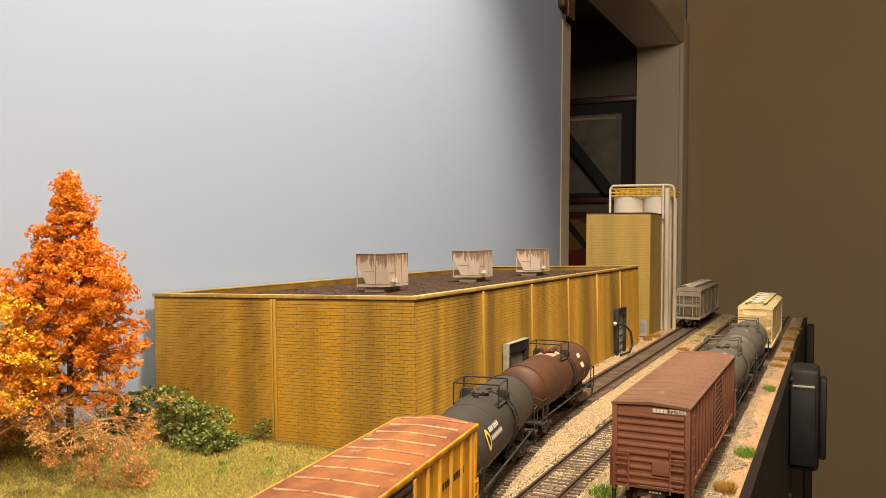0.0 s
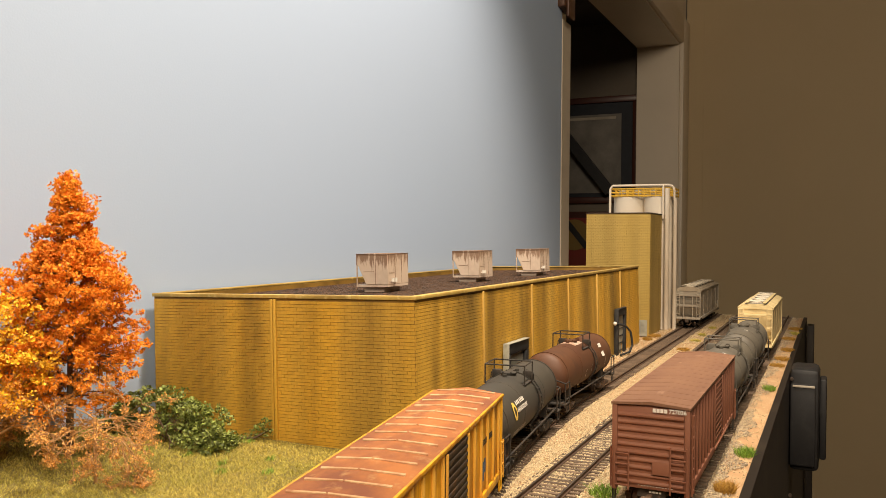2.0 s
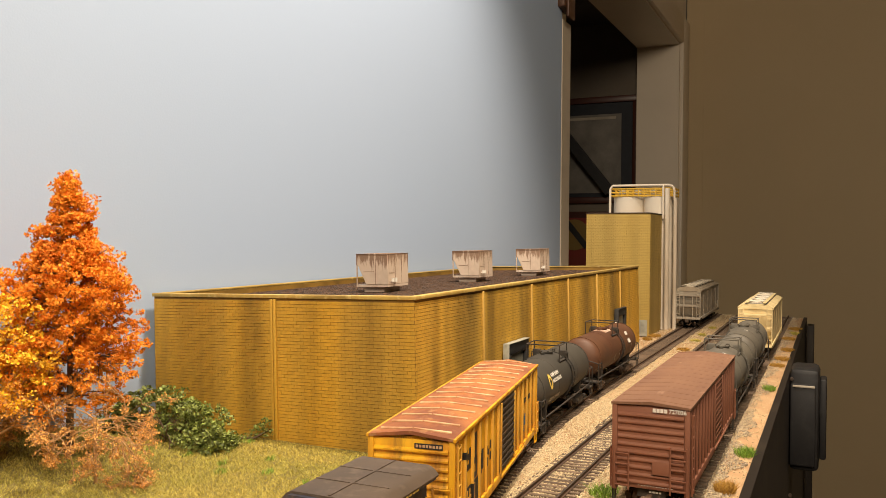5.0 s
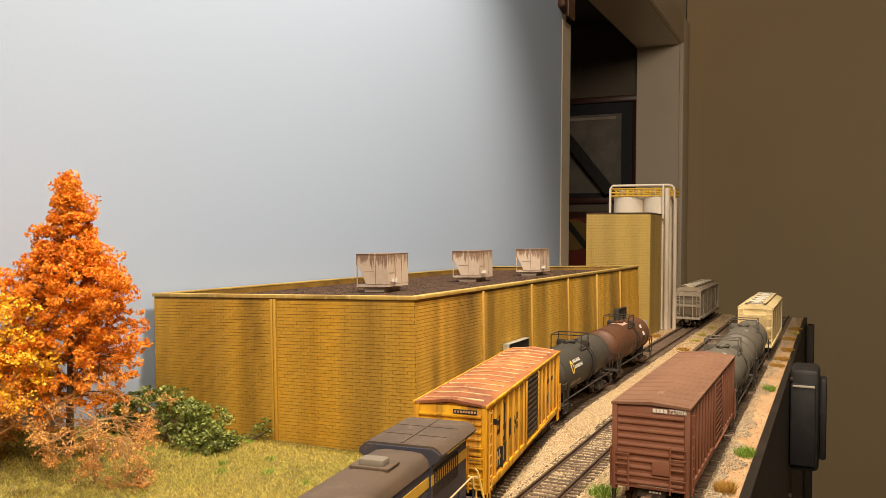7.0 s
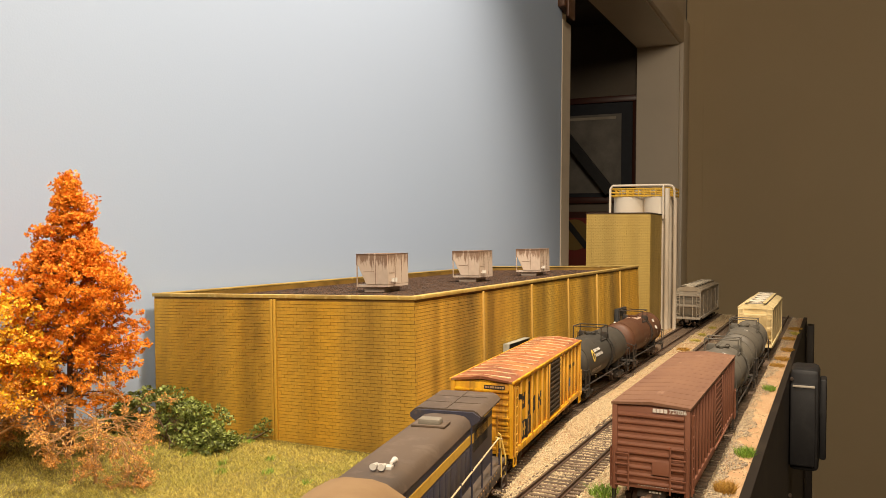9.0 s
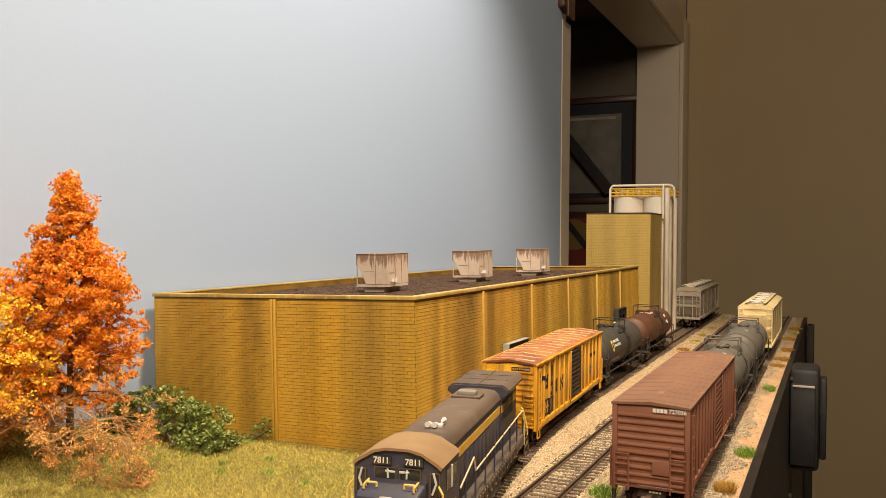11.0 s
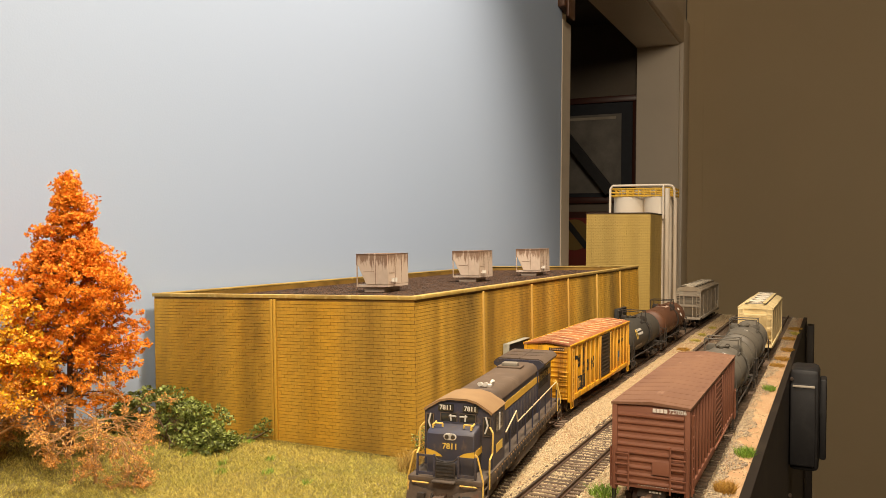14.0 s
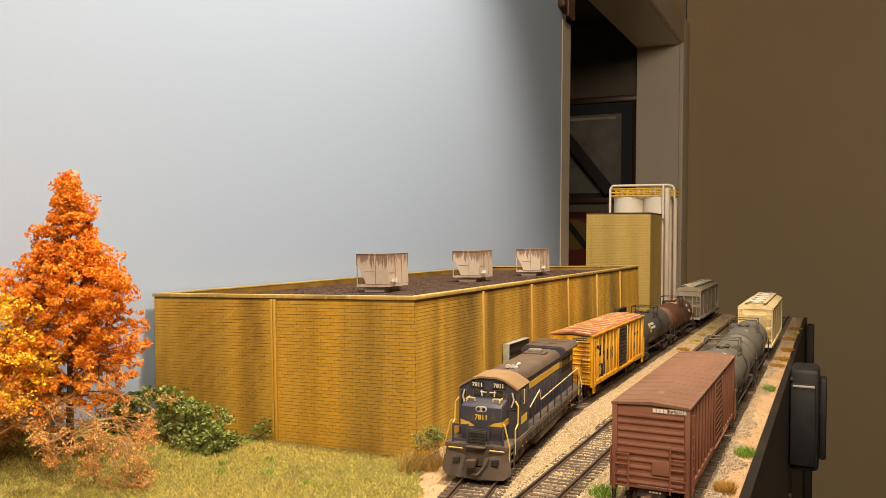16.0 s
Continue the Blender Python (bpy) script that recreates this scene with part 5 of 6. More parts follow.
# short nose
bm = bmesh.new()
out = [(-88.5, 17.4), (-75.8, 17.4), (-75.8, 38.2), (-87.2, 36.4), (-88.5, 35)]
f = [bm.verts.new((-11.2, y, z)) for y, z in out]
g = [bm.verts.new((11.2, y, z)) for y, z in out]
bm.faces.new(f)
bm.faces.new(g[::-1])
for i in range(5):
    bm.faces.new((f[i], g[i], g[(i + 1) % 5], f[(i + 1) % 5]))
bmesh.ops.recalc_face_normals(bm, faces=bm.faces)
bmesh.ops.bevel(bm, geom=[e for e in bm.edges if abs(e.verts[0].co.x - e.verts[1].co.x) < 0.1], offset=1.0, segments=3, affect="EDGES", profile=0.5)
nose = part("nose", bm, "loco_blue", loco)
bm = bmesh.new()
for s in (-1, 1):
    rod(bm, (s * 1.5, -88.60, 34.2), (s * 1.5, -89.10, 34.2), 1.45, 20)
box(bm, -1.5, 1.5, -89.10, -88.60, 32.75, 35.65)
plate = part("headlight_plate", bm, "lens", nose)
for s in (-1, 1):
    bm = bmesh.new()
    rod(bm, (s * 1.5, -89.10, 34.2), (s * 1.5, -89.50, 34.2), 0.95, 16)
    part("headlight", bm, "glass", plate)
text(nose, "7811", "yellow_mark", 3.6, facing(0, -88.75, 29.8, "front"))
bm = bmesh.new()
for s in (-1, 1):
    out = [(s * 3.5, 25.0), (s * 11.25, 25.0), (s * 11.25, 28.2), (s * 6.8, 27.2), (s * 4.4, 25.9)]
    a = [bm.verts.new((x, -88.72, z)) for x, z in out]
    bm.faces.new(a)
    x0, x1 = sorted((s * 11.22, s * 11.4))
    box(bm, x0, x1, -88.00, -76, 25.0, 28.0)
part("nose_stripe", bm, "yellow_paint", nose)
bx("nose_door", "loco_blue", nose, -5.2, 5.2, -89.20, -88.52, 17.5, 23.6, bevel=0.3)
for s in (-1, 1):
    bm = bmesh.new()
    pipe(bm, [(s * 5, -84, 37.3), (s * 5, -84, 38.8), (s * 9, -84, 38.8), (s * 9, -84, 37.3)], 0.42, 6)
    pipe(bm, [(s * 9, -86, 37.0), (s * 9, -86, 38.4), (s * 9, -81, 38.8)], 0.45, 6)
    part("grab_iron", bm, "loco_rail", nose)

# front end platform rails and plates
bm = bmesh.new()
for x in (-13.4, -5.6, 5.6, 13.4):
    box(bm, x - 0.5, x + 0.5, -HF + 4.4, -HF + 5.4, 17.4, 27.2, 0.15)
for s in (-1, 1):
    box(bm, *sorted((s * 6.1, s * 12.9)), -HF + 4.7, -HF + 5.1, 18.0, 19.2)
    box(bm, *sorted((s * 6.1, s * 12.9)), -HF + 4.7, -HF + 5.1, 26.0, 26.9)
part("end_railing", bm, "loco_blue", loco)
bm = bmesh.new()
box(bm, -4.6, 4.6, -HF + 3.4, -HF + 4.2, 17.4, 24.5, 0.3)
for k in range(4):
    box(bm, -4.0, 4.0, -HF + 3.0, -HF + 3.4, 18.6 + 1.5 * k, 19.2 + 1.5 * k)
part("drop_plate", bm, "underframe", loco)
bm = bmesh.new()
pipe(bm, [(-5.6, -HF + 4.6, 26.6), (-3.6, -HF + 4.2, 25.0), (0, -HF + 4.0, 24.4), (3.6, -HF + 4.2, 25.0), (5.6, -HF + 4.6, 26.6)], 0.3, 6)
part("safety_chain", bm, "underframe", loco)
bx("drop_step", "loco_frame", loco, -5.2, 5.2, -HF - 0.6, -HF + 2.4, 16.2, 17.0, bevel=0.3)
for e in (-1, 1):
    H = 103.5 if e > 0 else HF
    for s in (-1, 1):
        bm = bmesh.new()
        y = e * (H - 3.5)
        pipe(bm, [(s * 17.2, y, 9), (s * 17.2, y, 17.5), (s * 14.6, y, 28), (s * 13.4, y, 29)], 0.42, 6)
        y2 = e * (H - 14.5)
        pipe(bm, [(s * 17.2, y2, 11), (s * 17.2, y2, 24), (s * 17.4, y2 - e * 4.2, 26), (s * 17.4, y2 - e * 5, 35 if e < 0 else 30), (s * 15.6, y2 - e * 6, 37.5 if e < 0 else 31)], 0.42, 6)
        part("step_handrail", bm, "loco_rail", loco)
# cab with arched roof
arch = [(-16.6, 44.6), (-15.2, 45.9), (-9.0, 49.6), (-4.5, 50.7), (4.5, 50.7), (9.0, 49.6), (15.2, 45.9), (16.6, 44.6)]
bm = bmesh.new()
prism(bm, [(-16.4, 17.4)] + [(x * 0.985, z - 0.8) for x, z in arch] + [(16.4, 17.4)], -76, -53)
cab = part("cab", bm, "loco_blue", loco)
bm = bmesh.new()
prism(bm, arch + [(x * 0.96, z - 1.0) for x, z in arch[::-1]], -77.4, -52)
part("cab_roof", bm, "cab_roof", loco)
bm = bmesh.new()
for s in (-1, 1):
    box(bm, *sorted((s * 2.2, s * 9.6)), -76.9, -76.02, 44.0, 47.6, 0.3)
part("number_board", bm, "glass", cab)
for s in (-1, 1):
    text(cab, "7811", "white_mark", 3.0, facing(s * 5.9, -76.95, 45.8, "front"))


def window(x0, x1, z0, z1):
    w = part("window", (lambda b: (box(b, x0, x1, -76.35, -76.02, z0, z1, 0.1), b)[1])(bmesh.new()), "glass", cab)
    bm = bmesh.new()
    t = 0.45
    for b in ((x0 - t, x1 + t, z1, z1 + t), (x0 - t, x1 + t, z0 - t, z0), (x0 - t, x0, z0, z1), (x1, x1 + t, z0, z1)):
        box(bm, b[0], b[1], -76.6, -76.02, b[2], b[3])
    part("window_frame", bm, "loco_frame", w)
    return w


for s in (-1, 1):
    w = window(*sorted((s * 1.0, s * 8.2)), 38.6, 43.0)
    bm = bmesh.new()
    pipe(bm, [(s * 3.4, -76.7, 39.5), (s * 3.6, -76.7, 42.8)], 0.4, 5)
    pipe(bm, [(s * 0.8, -76.7, 41.8), (s * 4.4, -76.7, 42.0)], 0.4, 5)
    part("wiper", bm, "white_mark", w)
    w = window(*sorted((s * 12.2, s * 15.2)), 33.6, 42.0)
    bm = bmesh.new()
    pipe(bm, [(s * 12.8, -76.7, 34.5), (s * 14.2, -76.7, 38.5), (s * 13.2, -76.7, 42.6)], 0.42, 5)
    part("wiper", bm, "white_mark", w)
    bx("side_window", "glass", cab, *sorted((s * 16.42, s * 16.6)), -71, -64.8, 34.4, 42.4)
    bx("side_window", "glass", cab, *sorted((s * 16.42, s * 16.6)), -63.6, -57.5, 34.4, 42.4)
    bm = bmesh.new()
    for b in ((-64.8, -63.6, 34.2, 42.6),):
        box(bm, *sorted((s * 16.42, s * 16.85)), *b)
    part("sash", bm, "white_mark", cab)
    bars(cab, "yellow_mark", "right", 16.45 if s > 0 else -16.6, -70, 24, [(0, 0, 12, 4.2)], "stripe")

# long hood with chamfered top and roof
bm = bmesh.new()
prism(bm, [(-11.4, 17.4), (-11.4, 44.6), (-10.4, 46.6), (-8.4, 48.0), (-5, 48.5), (5, 48.5), (8.4, 48.0), (10.4, 46.6), (11.4, 44.6), (11.4, 17.4)], -52, 50)
hood = part("hood", bm, "loco_blue", loco)
bm = bmesh.new()
prism(bm, [(-11.5, 44.0), (-10.5, 46.7), (-8.5, 48.1), (-5, 48.6), (5, 48.6), (8.5, 48.1), (10.5, 46.7), (11.5, 44.0), (11.85, 44.0), (10.9, 46.9), (8.7, 48.6), (5, 49.2), (-5, 49.2), (-8.7, 48.6), (-10.9, 46.9), (-11.85, 44.0)], -52, 50)
part("hood_roof", bm, "loco_roof", loco)
bm = bmesh.new()
prism(bm, [(-12.0, 17.4), (-12.0, 44.4), (-15.4, 47.0), (-15.4, 48.4), (-12.4, 50.4), (12.4, 50.4), (15.4, 48.4), (15.4, 47.0), (12.0, 44.4), (12.0, 17.4)], 50.02, 92)
rad = part("radiator_section", bm, "loco_blue", loco)
bm = bmesh.new()
prism(bm, [(-15.6, 47.6), (-15.5, 48.4), (-12.5, 50.42), (12.5, 50.42), (15.5, 48.4), (15.6, 47.6), (15.9, 48.4), (14.0, 50.4), (12.2, 51.2), (-12.2, 51.2), (-14.0, 50.4), (-15.9, 48.4)], 51.4, 93)
part("radiator_roof", bm, "loco_roof", rad)
bx("roof_seam", "loco_roof", rad, -0.4, 0.4, 52, 92.6, 51.22, 51.5)
for y in (65, 79):
    bx("roof_seam", "loco_roof", rad, -12.6, 12.6, y, y + 0.5, 51.22, 51.45)
for s in (-1, 1):
    bm = bmesh.new()
    for k in range(12):
        box(bm, *sorted((s * 12.02, s * 12.3)), 53 + k * 2.4, 54.4 + k * 2.4, 32, 42)
    part("side_grille", bm, "underframe", rad)
    x0, x1 = sorted((s * 11.42, s * 11.62))
    bx("hood_stripe", "yellow_paint", hood, x0, x1, -51.5, 49.5, 36.6, 40.6, label="yellow stripe along the hood")
    bars(rad, "yellow_mark", "right", 15.44 if s > 0 else -15.6, 58, 47.0, [(k * 2.4, 0, 1.6, 1.3) for k in range(9)])
    bx("radiator_stripe", "yellow_paint", rad, *sorted((s * 12.02, s * 12.22)), 50.6, 91.6, 36.6, 40.6, label="yellow stripe along the radiator section")
    bm = bmesh.new()
    for k in range(12):
        y = -48 + k * 8.1
        box(bm, x0, x1, y, y + 7.2, 19.5, 35.4, 0.08)
        box(bm, x0, x1 + 0.1 * (s > 0), y + 1, y + 1.6, 27, 29)
    part("hood_door", bm, "loco_blue", hood)
# roof fittings
bm = bmesh.new()
box(bm, -4.6, 4.6, 25, 31, 49.1, 52.4, 1.0)
part("exhaust_stack", bm, "hopper_roof", loco, "pale grey exhaust housing")
bx("stack_base", "loco_roof", loco, -7, 7, 23.5, 33.5, 49.12, 50.2, bevel=0.3)
bm = bmesh.new()
for x, y, d in ((0.2, -36, -1), (3.0, -36, -1), (4.4, -34, 1)):
    rod(bm, (x, y, 50.9), (x, y + d * 4.0, 50.9), 0.5, 10, 1.2)
box(bm, -0.6, 5.2, -36.6, -33.4, 48.9, 50.4, 0.3)
part("horn", bm, "lens", loco)
# side handrails
for s in (-1, 1):
    bm = bmesh.new()
    pipe(bm, [(s * 16.9, -52.5, 29.5), (s * 16.9, -30, 35.2), (s * 16.9, -27, 29.0), (s * 16.9, 84, 30.5), (s * 16.9, 92, 28)], 0.36, 6)
    rail = part("handrail", bm, "cream_rail", loco)
    for y in (-44, -27, -8, 11, 30, 49, 68, 86):
        bm = bmesh.new()
        rod(bm, (s * 16.9, y, 17.4), (s * 16.9, y, 30.5 if y < 86 else 29.8), 0.42, 5)
        part("stanchion", bm, "loco_blue", rail)
trucks(loco, 58, TRUCK_L, WHEEL_L, 33, 5.8)


def settle(ob, k):
    """Lowers the upper works towards the deck by the factor k."""
    if ob.matrix_basis.translation.length < 1e-6:
        ob.data.transform(Matrix.Translation((0, 0, 0.0174)) @ Matrix.Diagonal((1, 1, k, 1)) @ Matrix.Translation((0, 0, -0.0174)))
    else:
        ob.location.z = 0.0174 + (ob.location.z - 0.0174) * k
    for c in ob.children:
        settle(c, k)


for ob in list(loco.children):
    if ob.name.split(".")[0] in ("cab", "cab_roof", "hood", "hood_roof", "radiator_section", "exhaust_stack", "stack_base", "horn"):
        settle(ob, 0.955)


# ---- trees, bushes and grass ----
def flakes(name, mat, centres, size, parent=None, seed=1, label="", category=""):
    """Leaf flakes: small bent four-cornered scraps lying every way."""
    rng = np.random.default_rng(seed)
    c = np.array(centres)
    n = len(c)
    u = rng.normal(size=(n, 3))
    u /= np.linalg.norm(u, axis=1)[:, None]
    v = np.cross(u, rng.normal(size=(n, 3)))
    v /= np.linalg.norm(v, axis=1)[:, None]
    w = np.cross(u, v)
    s = size * rng.uniform(0.5, 1.3, (n, 1))
    a = c - u * s * 0.6
    b = c + v * s * rng.uniform(0.35, 0.6, (n, 1)) + w * s * 0.15
    d = c + u * s * 0.6
    e = c - v * s * rng.uniform(0.35, 0.6, (n, 1)) + w * s * 0.15
    vs = np.stack([a, b, d, e], 1).reshape(-1, 3) * S
    k = 4 * np.arange(n)[:, None]
    fs = np.concatenate([k + np.array([[0, 1, 2]]), k + np.array([[0, 2, 3]])], 1).reshape(-1, 3)
    me = bpy.data.meshes.new(name)
    me.from_pydata(vs.tolist(), [], fs.tolist())
    me.materials.append(M[mat])
    ob = new(name, me)
    if parent:
        ob.parent = parent
    return ob


def stick(bm, a, b, r, n, r2):
    """A tapered open stick, quick to build."""
    d = (b - a).normalized()
    u = d.orthogonal().normalized()
    v = d.cross(u)
    rings = []
    for c, q in ((a, r), (b, r2)):
        rings.append([bm.verts.new(c + (u * math.cos(6.2832 * i / n) + v * math.sin(6.2832 * i / n)) * q) for i in range(n)])
    for i in range(n):
        bm.faces.new((rings[0][i], rings[0][(i + 1) % n], rings[1][(i + 1) % n], rings[1][i]))


def limb_set(bm, start, direction, length, radius, depth, rnd, tips, droop=0.0, spread=0.6):
    """Grows forked, tapered limbs and collects the tips."""
    p = Vector(start)
    d = Vector(direction).normalized()
    steps = 3
    for i in range(steps):
        q = p + d * (length / steps)
        stick(bm, p, q, max(0.2, radius * (1 - 0.2 * i)), 6 if radius > 0.6 else 4, max(0.18, radius * (1 - 0.2 * (i + 1))))
        p = q
        d = (d + Vector((rnd.gauss(0, 0.16), rnd.gauss(0, 0.16), rnd.gauss(0, 0.12) - droop))).normalized()
        if depth <= 1:
            tips.append(tuple(p))
    if depth > 0:
        for k in range(3 if rnd.random() < 0.6 else 2):
            nd = (d + Vector((rnd.gauss(0, spread), rnd.gauss(0, spread), rnd.gauss(0.05, spread * 0.7)))).normalized()
            limb_set(bm, p, nd, length * rnd.uniform(0.55, 0.8), radius * 0.55, depth - 1, rnd, tips, droop, spread)
    else:
        tips.append(tuple(p))


def clump(rng, centre, r, n):
    """Flake centres thick at a clump's rim."""
    v = rng.normal(size=(n, 3))
    v /= np.linalg.norm(v, axis=1)[:, None]
    return (np.array(centre) + v * r * rng.uniform(0.45, 1.0, (n, 1)) ** 0.6 * np.array([1, 1, 0.75])).tolist()


def big_tree():
    t = thing("autumn_tree", "tall cone shaped model tree with bright orange leaves", "tree", at(-376, 316, 1.5), "autumn trees")
    rnd, rng = random.Random(3), np.random.default_rng(3)
    bm = bmesh.new()
    pts = [(0, 0, -6), (1, 0, 22), (0, 1, 55), (2, 0, 90), (1, 0, 138)]
    for i, (a, b) in enumerate(zip(pts, pts[1:])):
        rod(bm, a, b, 2.6 - 0.6 * i, 10, 2.6 - 0.6 * (i + 1))
    tips = []
    prof = [(36, 30), (44, 38), (55, 40), (70, 38), (84, 40), (93, 36), (101, 28), (109, 22), (117, 18), (125, 15), (134, 13), (142, 9), (146, 5)]
    for z, r in prof:
        n = max(6, int(r * 0.42))
        for k in range(n):
            a = 6.283 * (k + rnd.random() * 0.7) / n
            ln = r * rnd.uniform(0.42, 0.66)
            limb_set(bm, (0, 0, z - 3), (math.cos(a), math.sin(a), rnd.uniform(0.0, 0.35)), ln, 0.7, 1, rnd, tips, 0.03, 0.45)
    part("trunk", bm, "bark", t)
    pts, fine = [], []
    for z, r in prof:
        n = int(8 + r * 1.5)
        for k in range(n):
            a = rnd.uniform(0, 6.283)
            q = r * math.sqrt(rnd.uniform(0.12, 1.0)) * (0.80 + 0.55 * noise.noise(Vector((math.cos(a) * 1.5, math.sin(a) * 1.5, z * 0.05 + 4))))
            zz = z + rnd.uniform(-7, 7) + 0.10 * q
            if zz < 52 and (q < 27 or rnd.random() < 0.35):
                continue
            pts += clump(rng, (q * math.cos(a), q * math.sin(a), zz), rnd.uniform(2.6, 5.4), rnd.randint(44, 74))
    for p in tips:
        pts += clump(rng, p, 2.4, 16)
        if p[2] < 52:
            fine += clump(rng, p, 3.4, 9)
    flakes("crown", "leaf_orange", pts, 1.45, t, 2)
    flakes("fine_foliage", "leaf_rust", fine, 0.9, t, 4)
    return t


def yellow_tree():
    t = thing("autumn_tree", "yellow and orange model tree with a few red leaves", "tree", at(-379, 272, 9), "autumn trees")
    rnd, rng = random.Random(8), np.random.default_rng(8)
    bm = bmesh.new()
    rod(bm, (0, 0, -8), (0, 1, 30), 2.2, 10, 1.5)
    tips = []
    for k in range(15):
        a = 6.283 * k / 15
        limb_set(bm, (0, 1, rnd.uniform(10, 30)), (math.cos(a), math.sin(a), rnd.uniform(0.15, 1.1)), rnd.uniform(13, 20), 1.0, 2, rnd, tips, 0.02, 0.5)
    part("trunk", bm, "bark_light", t)
    pts, fine = [], []
    for k in range(130):
        a, u = rnd.uniform(0, 6.283), rnd.uniform(0, 1)
        z = 34 + 47 * u
        r = (30 if u < 0.5 else 30 * (1.35 - 0.7 * u)) * math.sqrt(rnd.uniform(0.15, 1))
        pts += clump(rng, (r * math.cos(a), r * math.sin(a), z), rnd.uniform(2.6, 4.8), 40 if u > 0.25 else 18)
    for p in tips:
        fine += clump(rng, p, 3.6, 14)
        if p[2] > 26:
            pts += clump(rng, p, 3.0, 9)
    flakes("crown", "leaf_yellow", pts, 1.5, t, 12)
    flakes("fine_foliage", "leaf_rust", fine, 0.9, t, 14)
    return t


def bare_shrub(m, seed, height):
    t = thing("bare_shrub", "nearly bare tan shrub with fine rust leaves", "shrub", m, "bare shrubs")
    rnd, rng = random.Random(seed), np.random.default_rng(seed)
    bm = bmesh.new()
    rod(bm, (0, 0, -5), (-1, 0, height * 0.55), 0.95, 8, 0.7)
    tips = []
    for k in range(16):
        a = 6.283 * k / 16 + rnd.random()
        limb_set(bm, (-1, 0, height * rnd.uniform(0.30, 0.58)), (math.cos(a), math.sin(a), rnd.uniform(-0.25, 0.65)), height * rnd.uniform(0.18, 0.27), 0.46, 4, rnd, tips, 0.06, 0.70)
    part("branch_frame", bm, "bark_light", t)
    fine = []
    for p in tips:
        fine += clump(rng, p, 1.5, 2)
    flakes("foliage", "leaf_rust", fine, 0.85, t, seed)
    return t


def green_bush():
    t = thing("green_bush", "dense dark green bush against the warehouse wall", "bush", at(-368, 378, -5))
    rnd, rng = random.Random(21), np.random.default_rng(21)
    bm = bmesh.new()
    tips = []
    for k in range(16):
        a = 6.283 * k / 16
        limb_set(bm, (rnd.uniform(-14, 14), rnd.uniform(-6, 4), 0), (math.cos(a), 0.5 * math.sin(a), rnd.uniform(0.4, 1.3)), rnd.uniform(10, 15), 0.8, 2, rnd, tips, 0.02, 0.5)
    part("branch_frame", bm, "bark", t)
    pts = []
    for k in range(380):
        x = rnd.uniform(-44, 54)
        u = rnd.random()
        top = 36 - 0.0078 * (x - 2) ** 2 + 4 * noise.noise(Vector((x * 0.12, 0, 1)))
        y = rnd.uniform(-17, 12) * math.sqrt(max(0.1, 1 - u * 0.5))
        pts += clump(rng, (x, y, 2 + (top - 4) * u), rnd.uniform(2.2, 4.2), 30)
    flakes("foliage", "leaf_green", pts, 1.75, t, 22)
    return t


def fallen_branch():
    t = thing("fallen_branch", "leafy green branch lying by the warehouse wall", "branch", at(-326, 403, -3))
    rnd, rng = random.Random(31), np.random.default_rng(31)
    bm = bmesh.new()
    pipe(bm, [(-22, -8, 4), (-6, -6, 2), (8, -1, 2.2), (16, 3, 7)], 0.7, 6)
    part("stem", bm, "bark", t)
    pts = []
    for x, y, z, n in ((-14, -6, 5, 40), (-6, -5, 4, 36), (3, -3, 3, 34), (8, 0, 6, 60), (11, 1, 9, 80), (14, 3, 12, 70), (16, 2, 6, 60)):
        pts += clump(rng, (x, y, z), 3.6, n)
    flakes("foliage", "leaf_green", pts, 1.4, t, 32)


big_tree()
yellow_tree()
bare_shrub(at(-334, 297, -3), 41, 62)
bare_shrub(at(-392, 268, 6), 43, 50)
green_bush()
fallen_branch()


def blades(name, mat, pts, length, width, label, lean=0.55, seed=1, category="grass", kind="stuff", bend=0.25):
    rng = np.random.default_rng(seed)
    p = np.array(pts)
    n = len(p)
    a = rng.uniform(0, 6.283, n)
    tilt = rng.normal(0, lean, (n, 2))
    ln = length * rng.uniform(0.55, 1.25, n)
    side = np.stack([np.cos(a), np.sin(a), np.zeros(n)], 1) * width / 2
    top = p + np.stack([tilt[:, 0], tilt[:, 1], np.ones(n)], 1) * ln[:, None] * 0.9
    mid = (p + top) / 2 + np.stack([-tilt[:, 0], -tilt[:, 1], 0.4 * np.ones(n)], 1) * ln[:, None] * bend * 0.5
    vs = np.stack([p - side, p + side, mid + side * 0.8, mid - side * 0.8, top], 1).reshape(-1, 3) * S
    k = 5 * np.arange(n)[:, None]
    quad = (k + np.array([[0, 1, 2, 3]])).tolist()
    tri = (k + np.array([[3, 2, 4]])).tolist()
    me = bpy.data.meshes.new(name)
    me.from_pydata(vs.tolist(), [], quad + tri)
    me.materials.append(M[mat])
    return tagged(new(name, me), label, category, "", kind)


rng = np.random.default_rng(77)
lawn = []
for x, y in zip(rng.uniform(-415, -176, 105000), rng.uniform(225, 412, 105000)):
    edge = lawn_edge(y) + 5 * noise.noise(Vector((x * 0.03, y * 0.05, 3)))
    if x < edge and not (y > 409.5 and x > BX0):
        lawn.append((x, y, terrain(x, y) - 0.3))
blades("grass", "grass", lawn, 1.8, 0.30, "dry yellow green static grass on the slope", 0.75, 78)


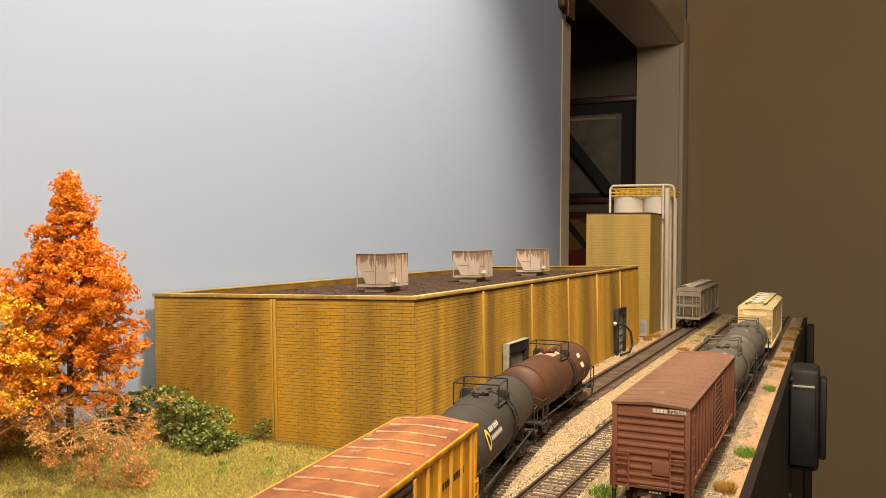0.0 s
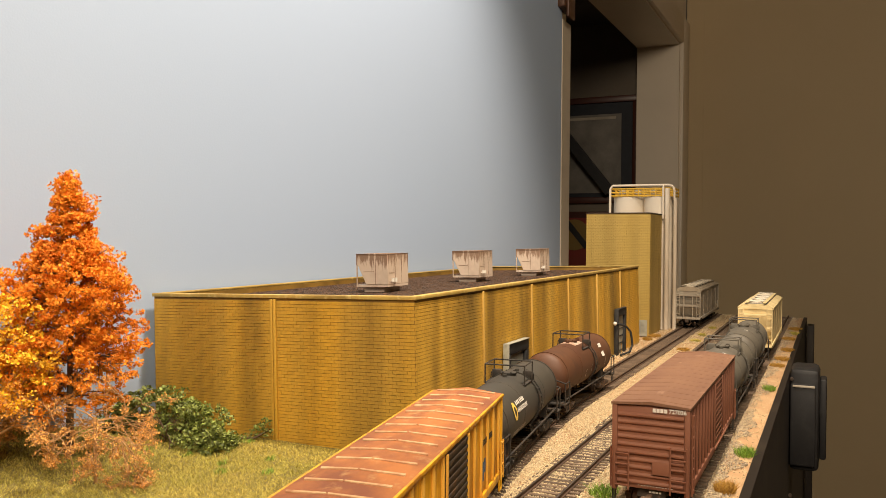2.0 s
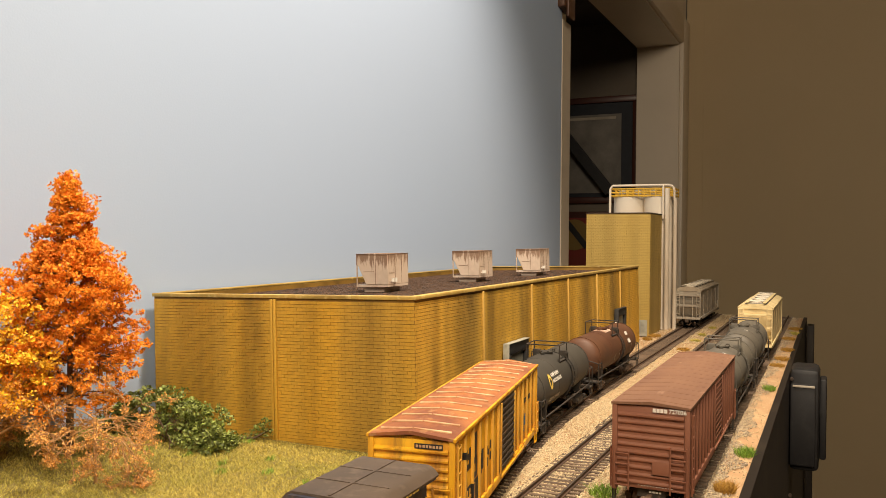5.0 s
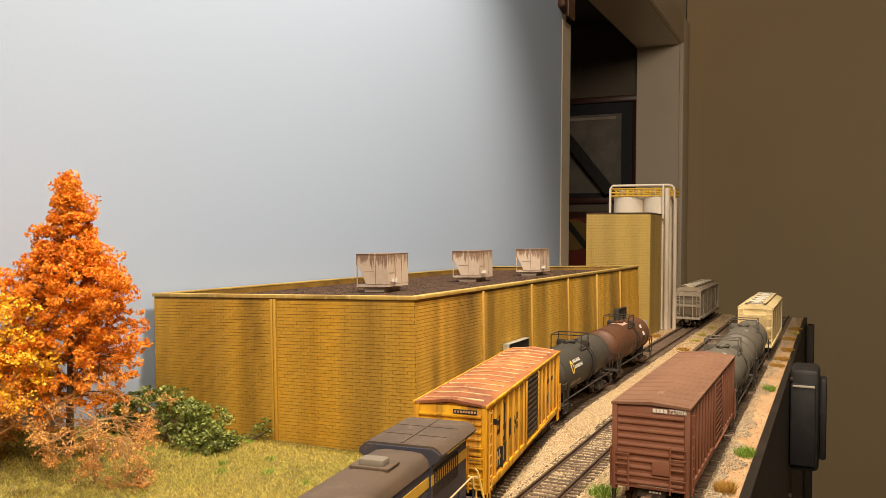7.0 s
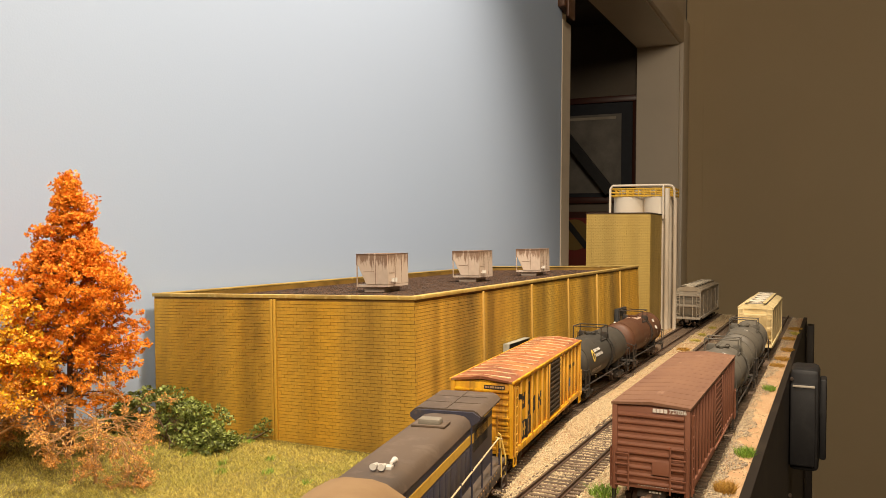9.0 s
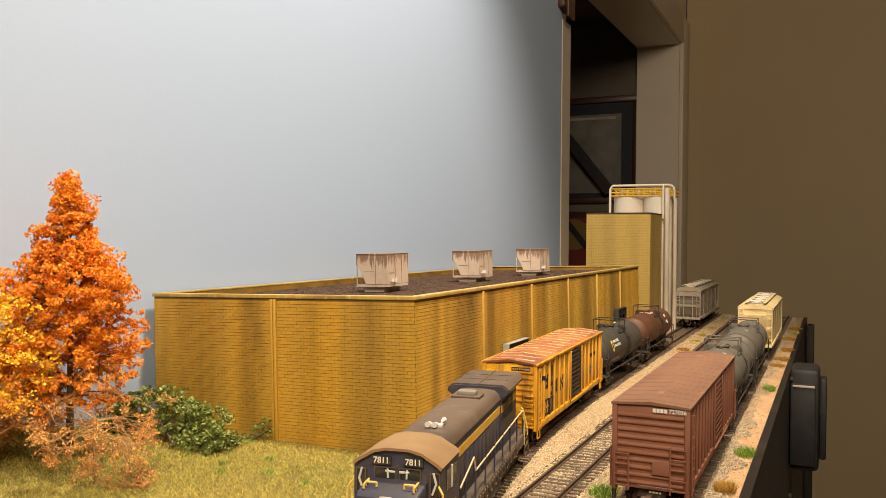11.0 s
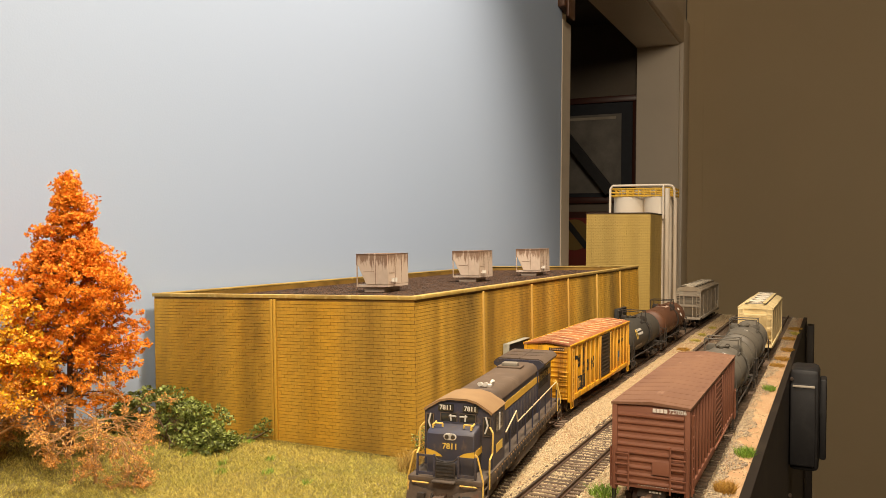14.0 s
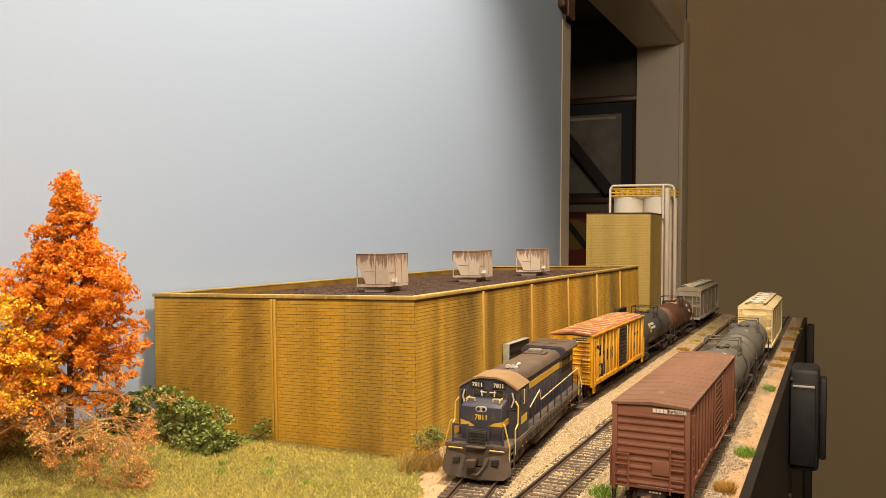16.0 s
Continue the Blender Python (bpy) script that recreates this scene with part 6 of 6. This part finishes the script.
def tuft(mat, x, y, r, n, length, label, seed, flat=1.0):
    rng = np.random.default_rng(seed)
    q = r * np.sqrt(rng.uniform(0, 1, n))
    a = rng.uniform(0, 6.283, n)
    pts = [(u * math.cos(t), u * math.sin(t) * 1.5, 0) for u, t in zip(q, a)]
    ob = blades("grass_tuft", mat, pts, length, 0.34, label, 0.5, seed, "grass tuft", "")
    ob.matrix_basis = at(x, y, terrain(x, y) - 0.2)
    ob["group"] = "grass tufts"


for i, (x, y, r, n, ln) in enumerate([(-100, 398, 6.5, 420, 5.5), (-44.5, 511, 5.5, 420, 4.6), (-46, 739, 5.0, 300, 4.5)]):
    tuft("grass_green", x, y, r, n, ln, "bright green grass tuft beside the track", 100 + i)
for i, (x, y, r, n, ln) in enumerate([(-47, 434, 4.5, 300, 4.2), (-46, 930, 6, 260, 3.5), (-44, 1010, 6, 260, 3.5), (-48, 1120, 7, 260, 3.5), (-150, 950, 6, 260, 3.6), (-48, 880, 6, 240, 3.2), (-205, 1068, 7, 260, 4), (-206, 1030, 5, 200, 4), (-45, 1250, 8, 240, 3.5)]):
    tuft("grass_orange", x, y, r * 1.15, int(n * 3), ln * 0.95, "ochre dry grass tuft beside the track", 120 + i)
for i, (x, y, r, n, ln) in enumerate([(-150, 1040, 6, 200, 3.4), (-151, 1105, 5, 200, 3.4), (-150, 1200, 5, 160, 3.4), (-44, 1190, 6, 200, 3.4)]):
    tuft("grass", x, y, r, int(n * 1.5), ln * 1.2, "olive grass tuft between the tracks", 140 + i)
for i, (x, y, r) in enumerate([(-205, 393, 6), (-196, 400, 4), (-197, 408, 4), (-208, 400, 4)]):
    tuft("grass_straw", x, y, r, 220, 12 if i < 1 else 7, "dry straw weeds at the warehouse corner", 160 + i)
for i, (x, y) in enumerate([(-318, 398), (-283, 372), (-330, 358), (-345, 330), (-268, 350), (-300, 352), (-355, 352), (-240, 345), (-290, 340)]):
    tuft("grass_green", x, y, 2.2 if i % 2 else 3, 40, 3.2, "small green weed in the dry grass", 180 + i)
weed = thing("corner_weed", "leafy green and straw weed at the warehouse corner", "weed", at(-194, 404, -4))
rnd = random.Random(5)
bm = bmesh.new()
tips = []
for k in range(7):
    a = k * 0.9
    limb_set(bm, (0, 0, 0), (0.5 * math.cos(a), 0.5 * math.sin(a), 1.2), 11, 0.3, 2, rnd, tips, 0, 0.45)
part("stem", bm, "bark_light", weed)
leaf_at = []
for p in tips:
    leaf_at += clump(np.random.default_rng(len(leaf_at)), p, 1.9, 6)
flakes("foliage", "leaf_green", leaf_at, 0.9, weed, 61)


# ---- the train's way ----
# seconds and path length of the yellow boxcar's middle
RUN = [(0.0, 205.5), (4.0, 331.0), (8.0, 455.3), (11.5, 563.5), (16.0, 701.5)]


def run(t):
    for (a, p), (b, q) in zip(RUN, RUN[1:]):
        if t <= b:
            return p + (q - p) * (t - a) / (b - a)
    return RUN[-1][1]


def heading(s):
    ax, ay = spur(s - 4)
    b_x, b_y = spur(s + 4)
    return math.degrees(math.atan2(ax - b_x, b_y - ay))


def car_pose(mid, half):
    ax, ay = spur(mid - half)
    b_x, b_y = spur(mid + half)
    return at((ax + b_x) / 2, (ay + b_y) / 2, 0, math.degrees(math.atan2(ax - b_x, b_y - ay)))


def motions():
    times = [i * 0.5 for i in range(33)]
    fine = [i * 0.2 for i in range(81)]
    for car, ahead, half, r in [(yellow_car, 0, 64, 5.2), (loco, -218.5, 58, 5.8), (black_tank, 177.5, 51, 5.2), (brown_tank, 338.5, 51, 5.2)]:
        walk(car, [(t, car_pose(run(t) + ahead, half)) for t in times])
        for bogie in [c for c in car.children if c.name.startswith("truck")]:
            y = bogie.location.y / S
            rows = []
            for t in times:
                s = run(t) + ahead
                turn_z = heading(s + y) - math.degrees(car_pose(s, half).to_euler().z)
                rows.append((t, at(0, y, 0, turn_z)))
            wheels = list(bogie.children)
            walk(bogie, rows)
            for w in wheels:
                o = w.location.y / S
                walk(w, [(t, pose(0, o * S, r * S, -math.degrees((run(t) - run(0)) / r), 0, 0)) for t in fine])


motions()
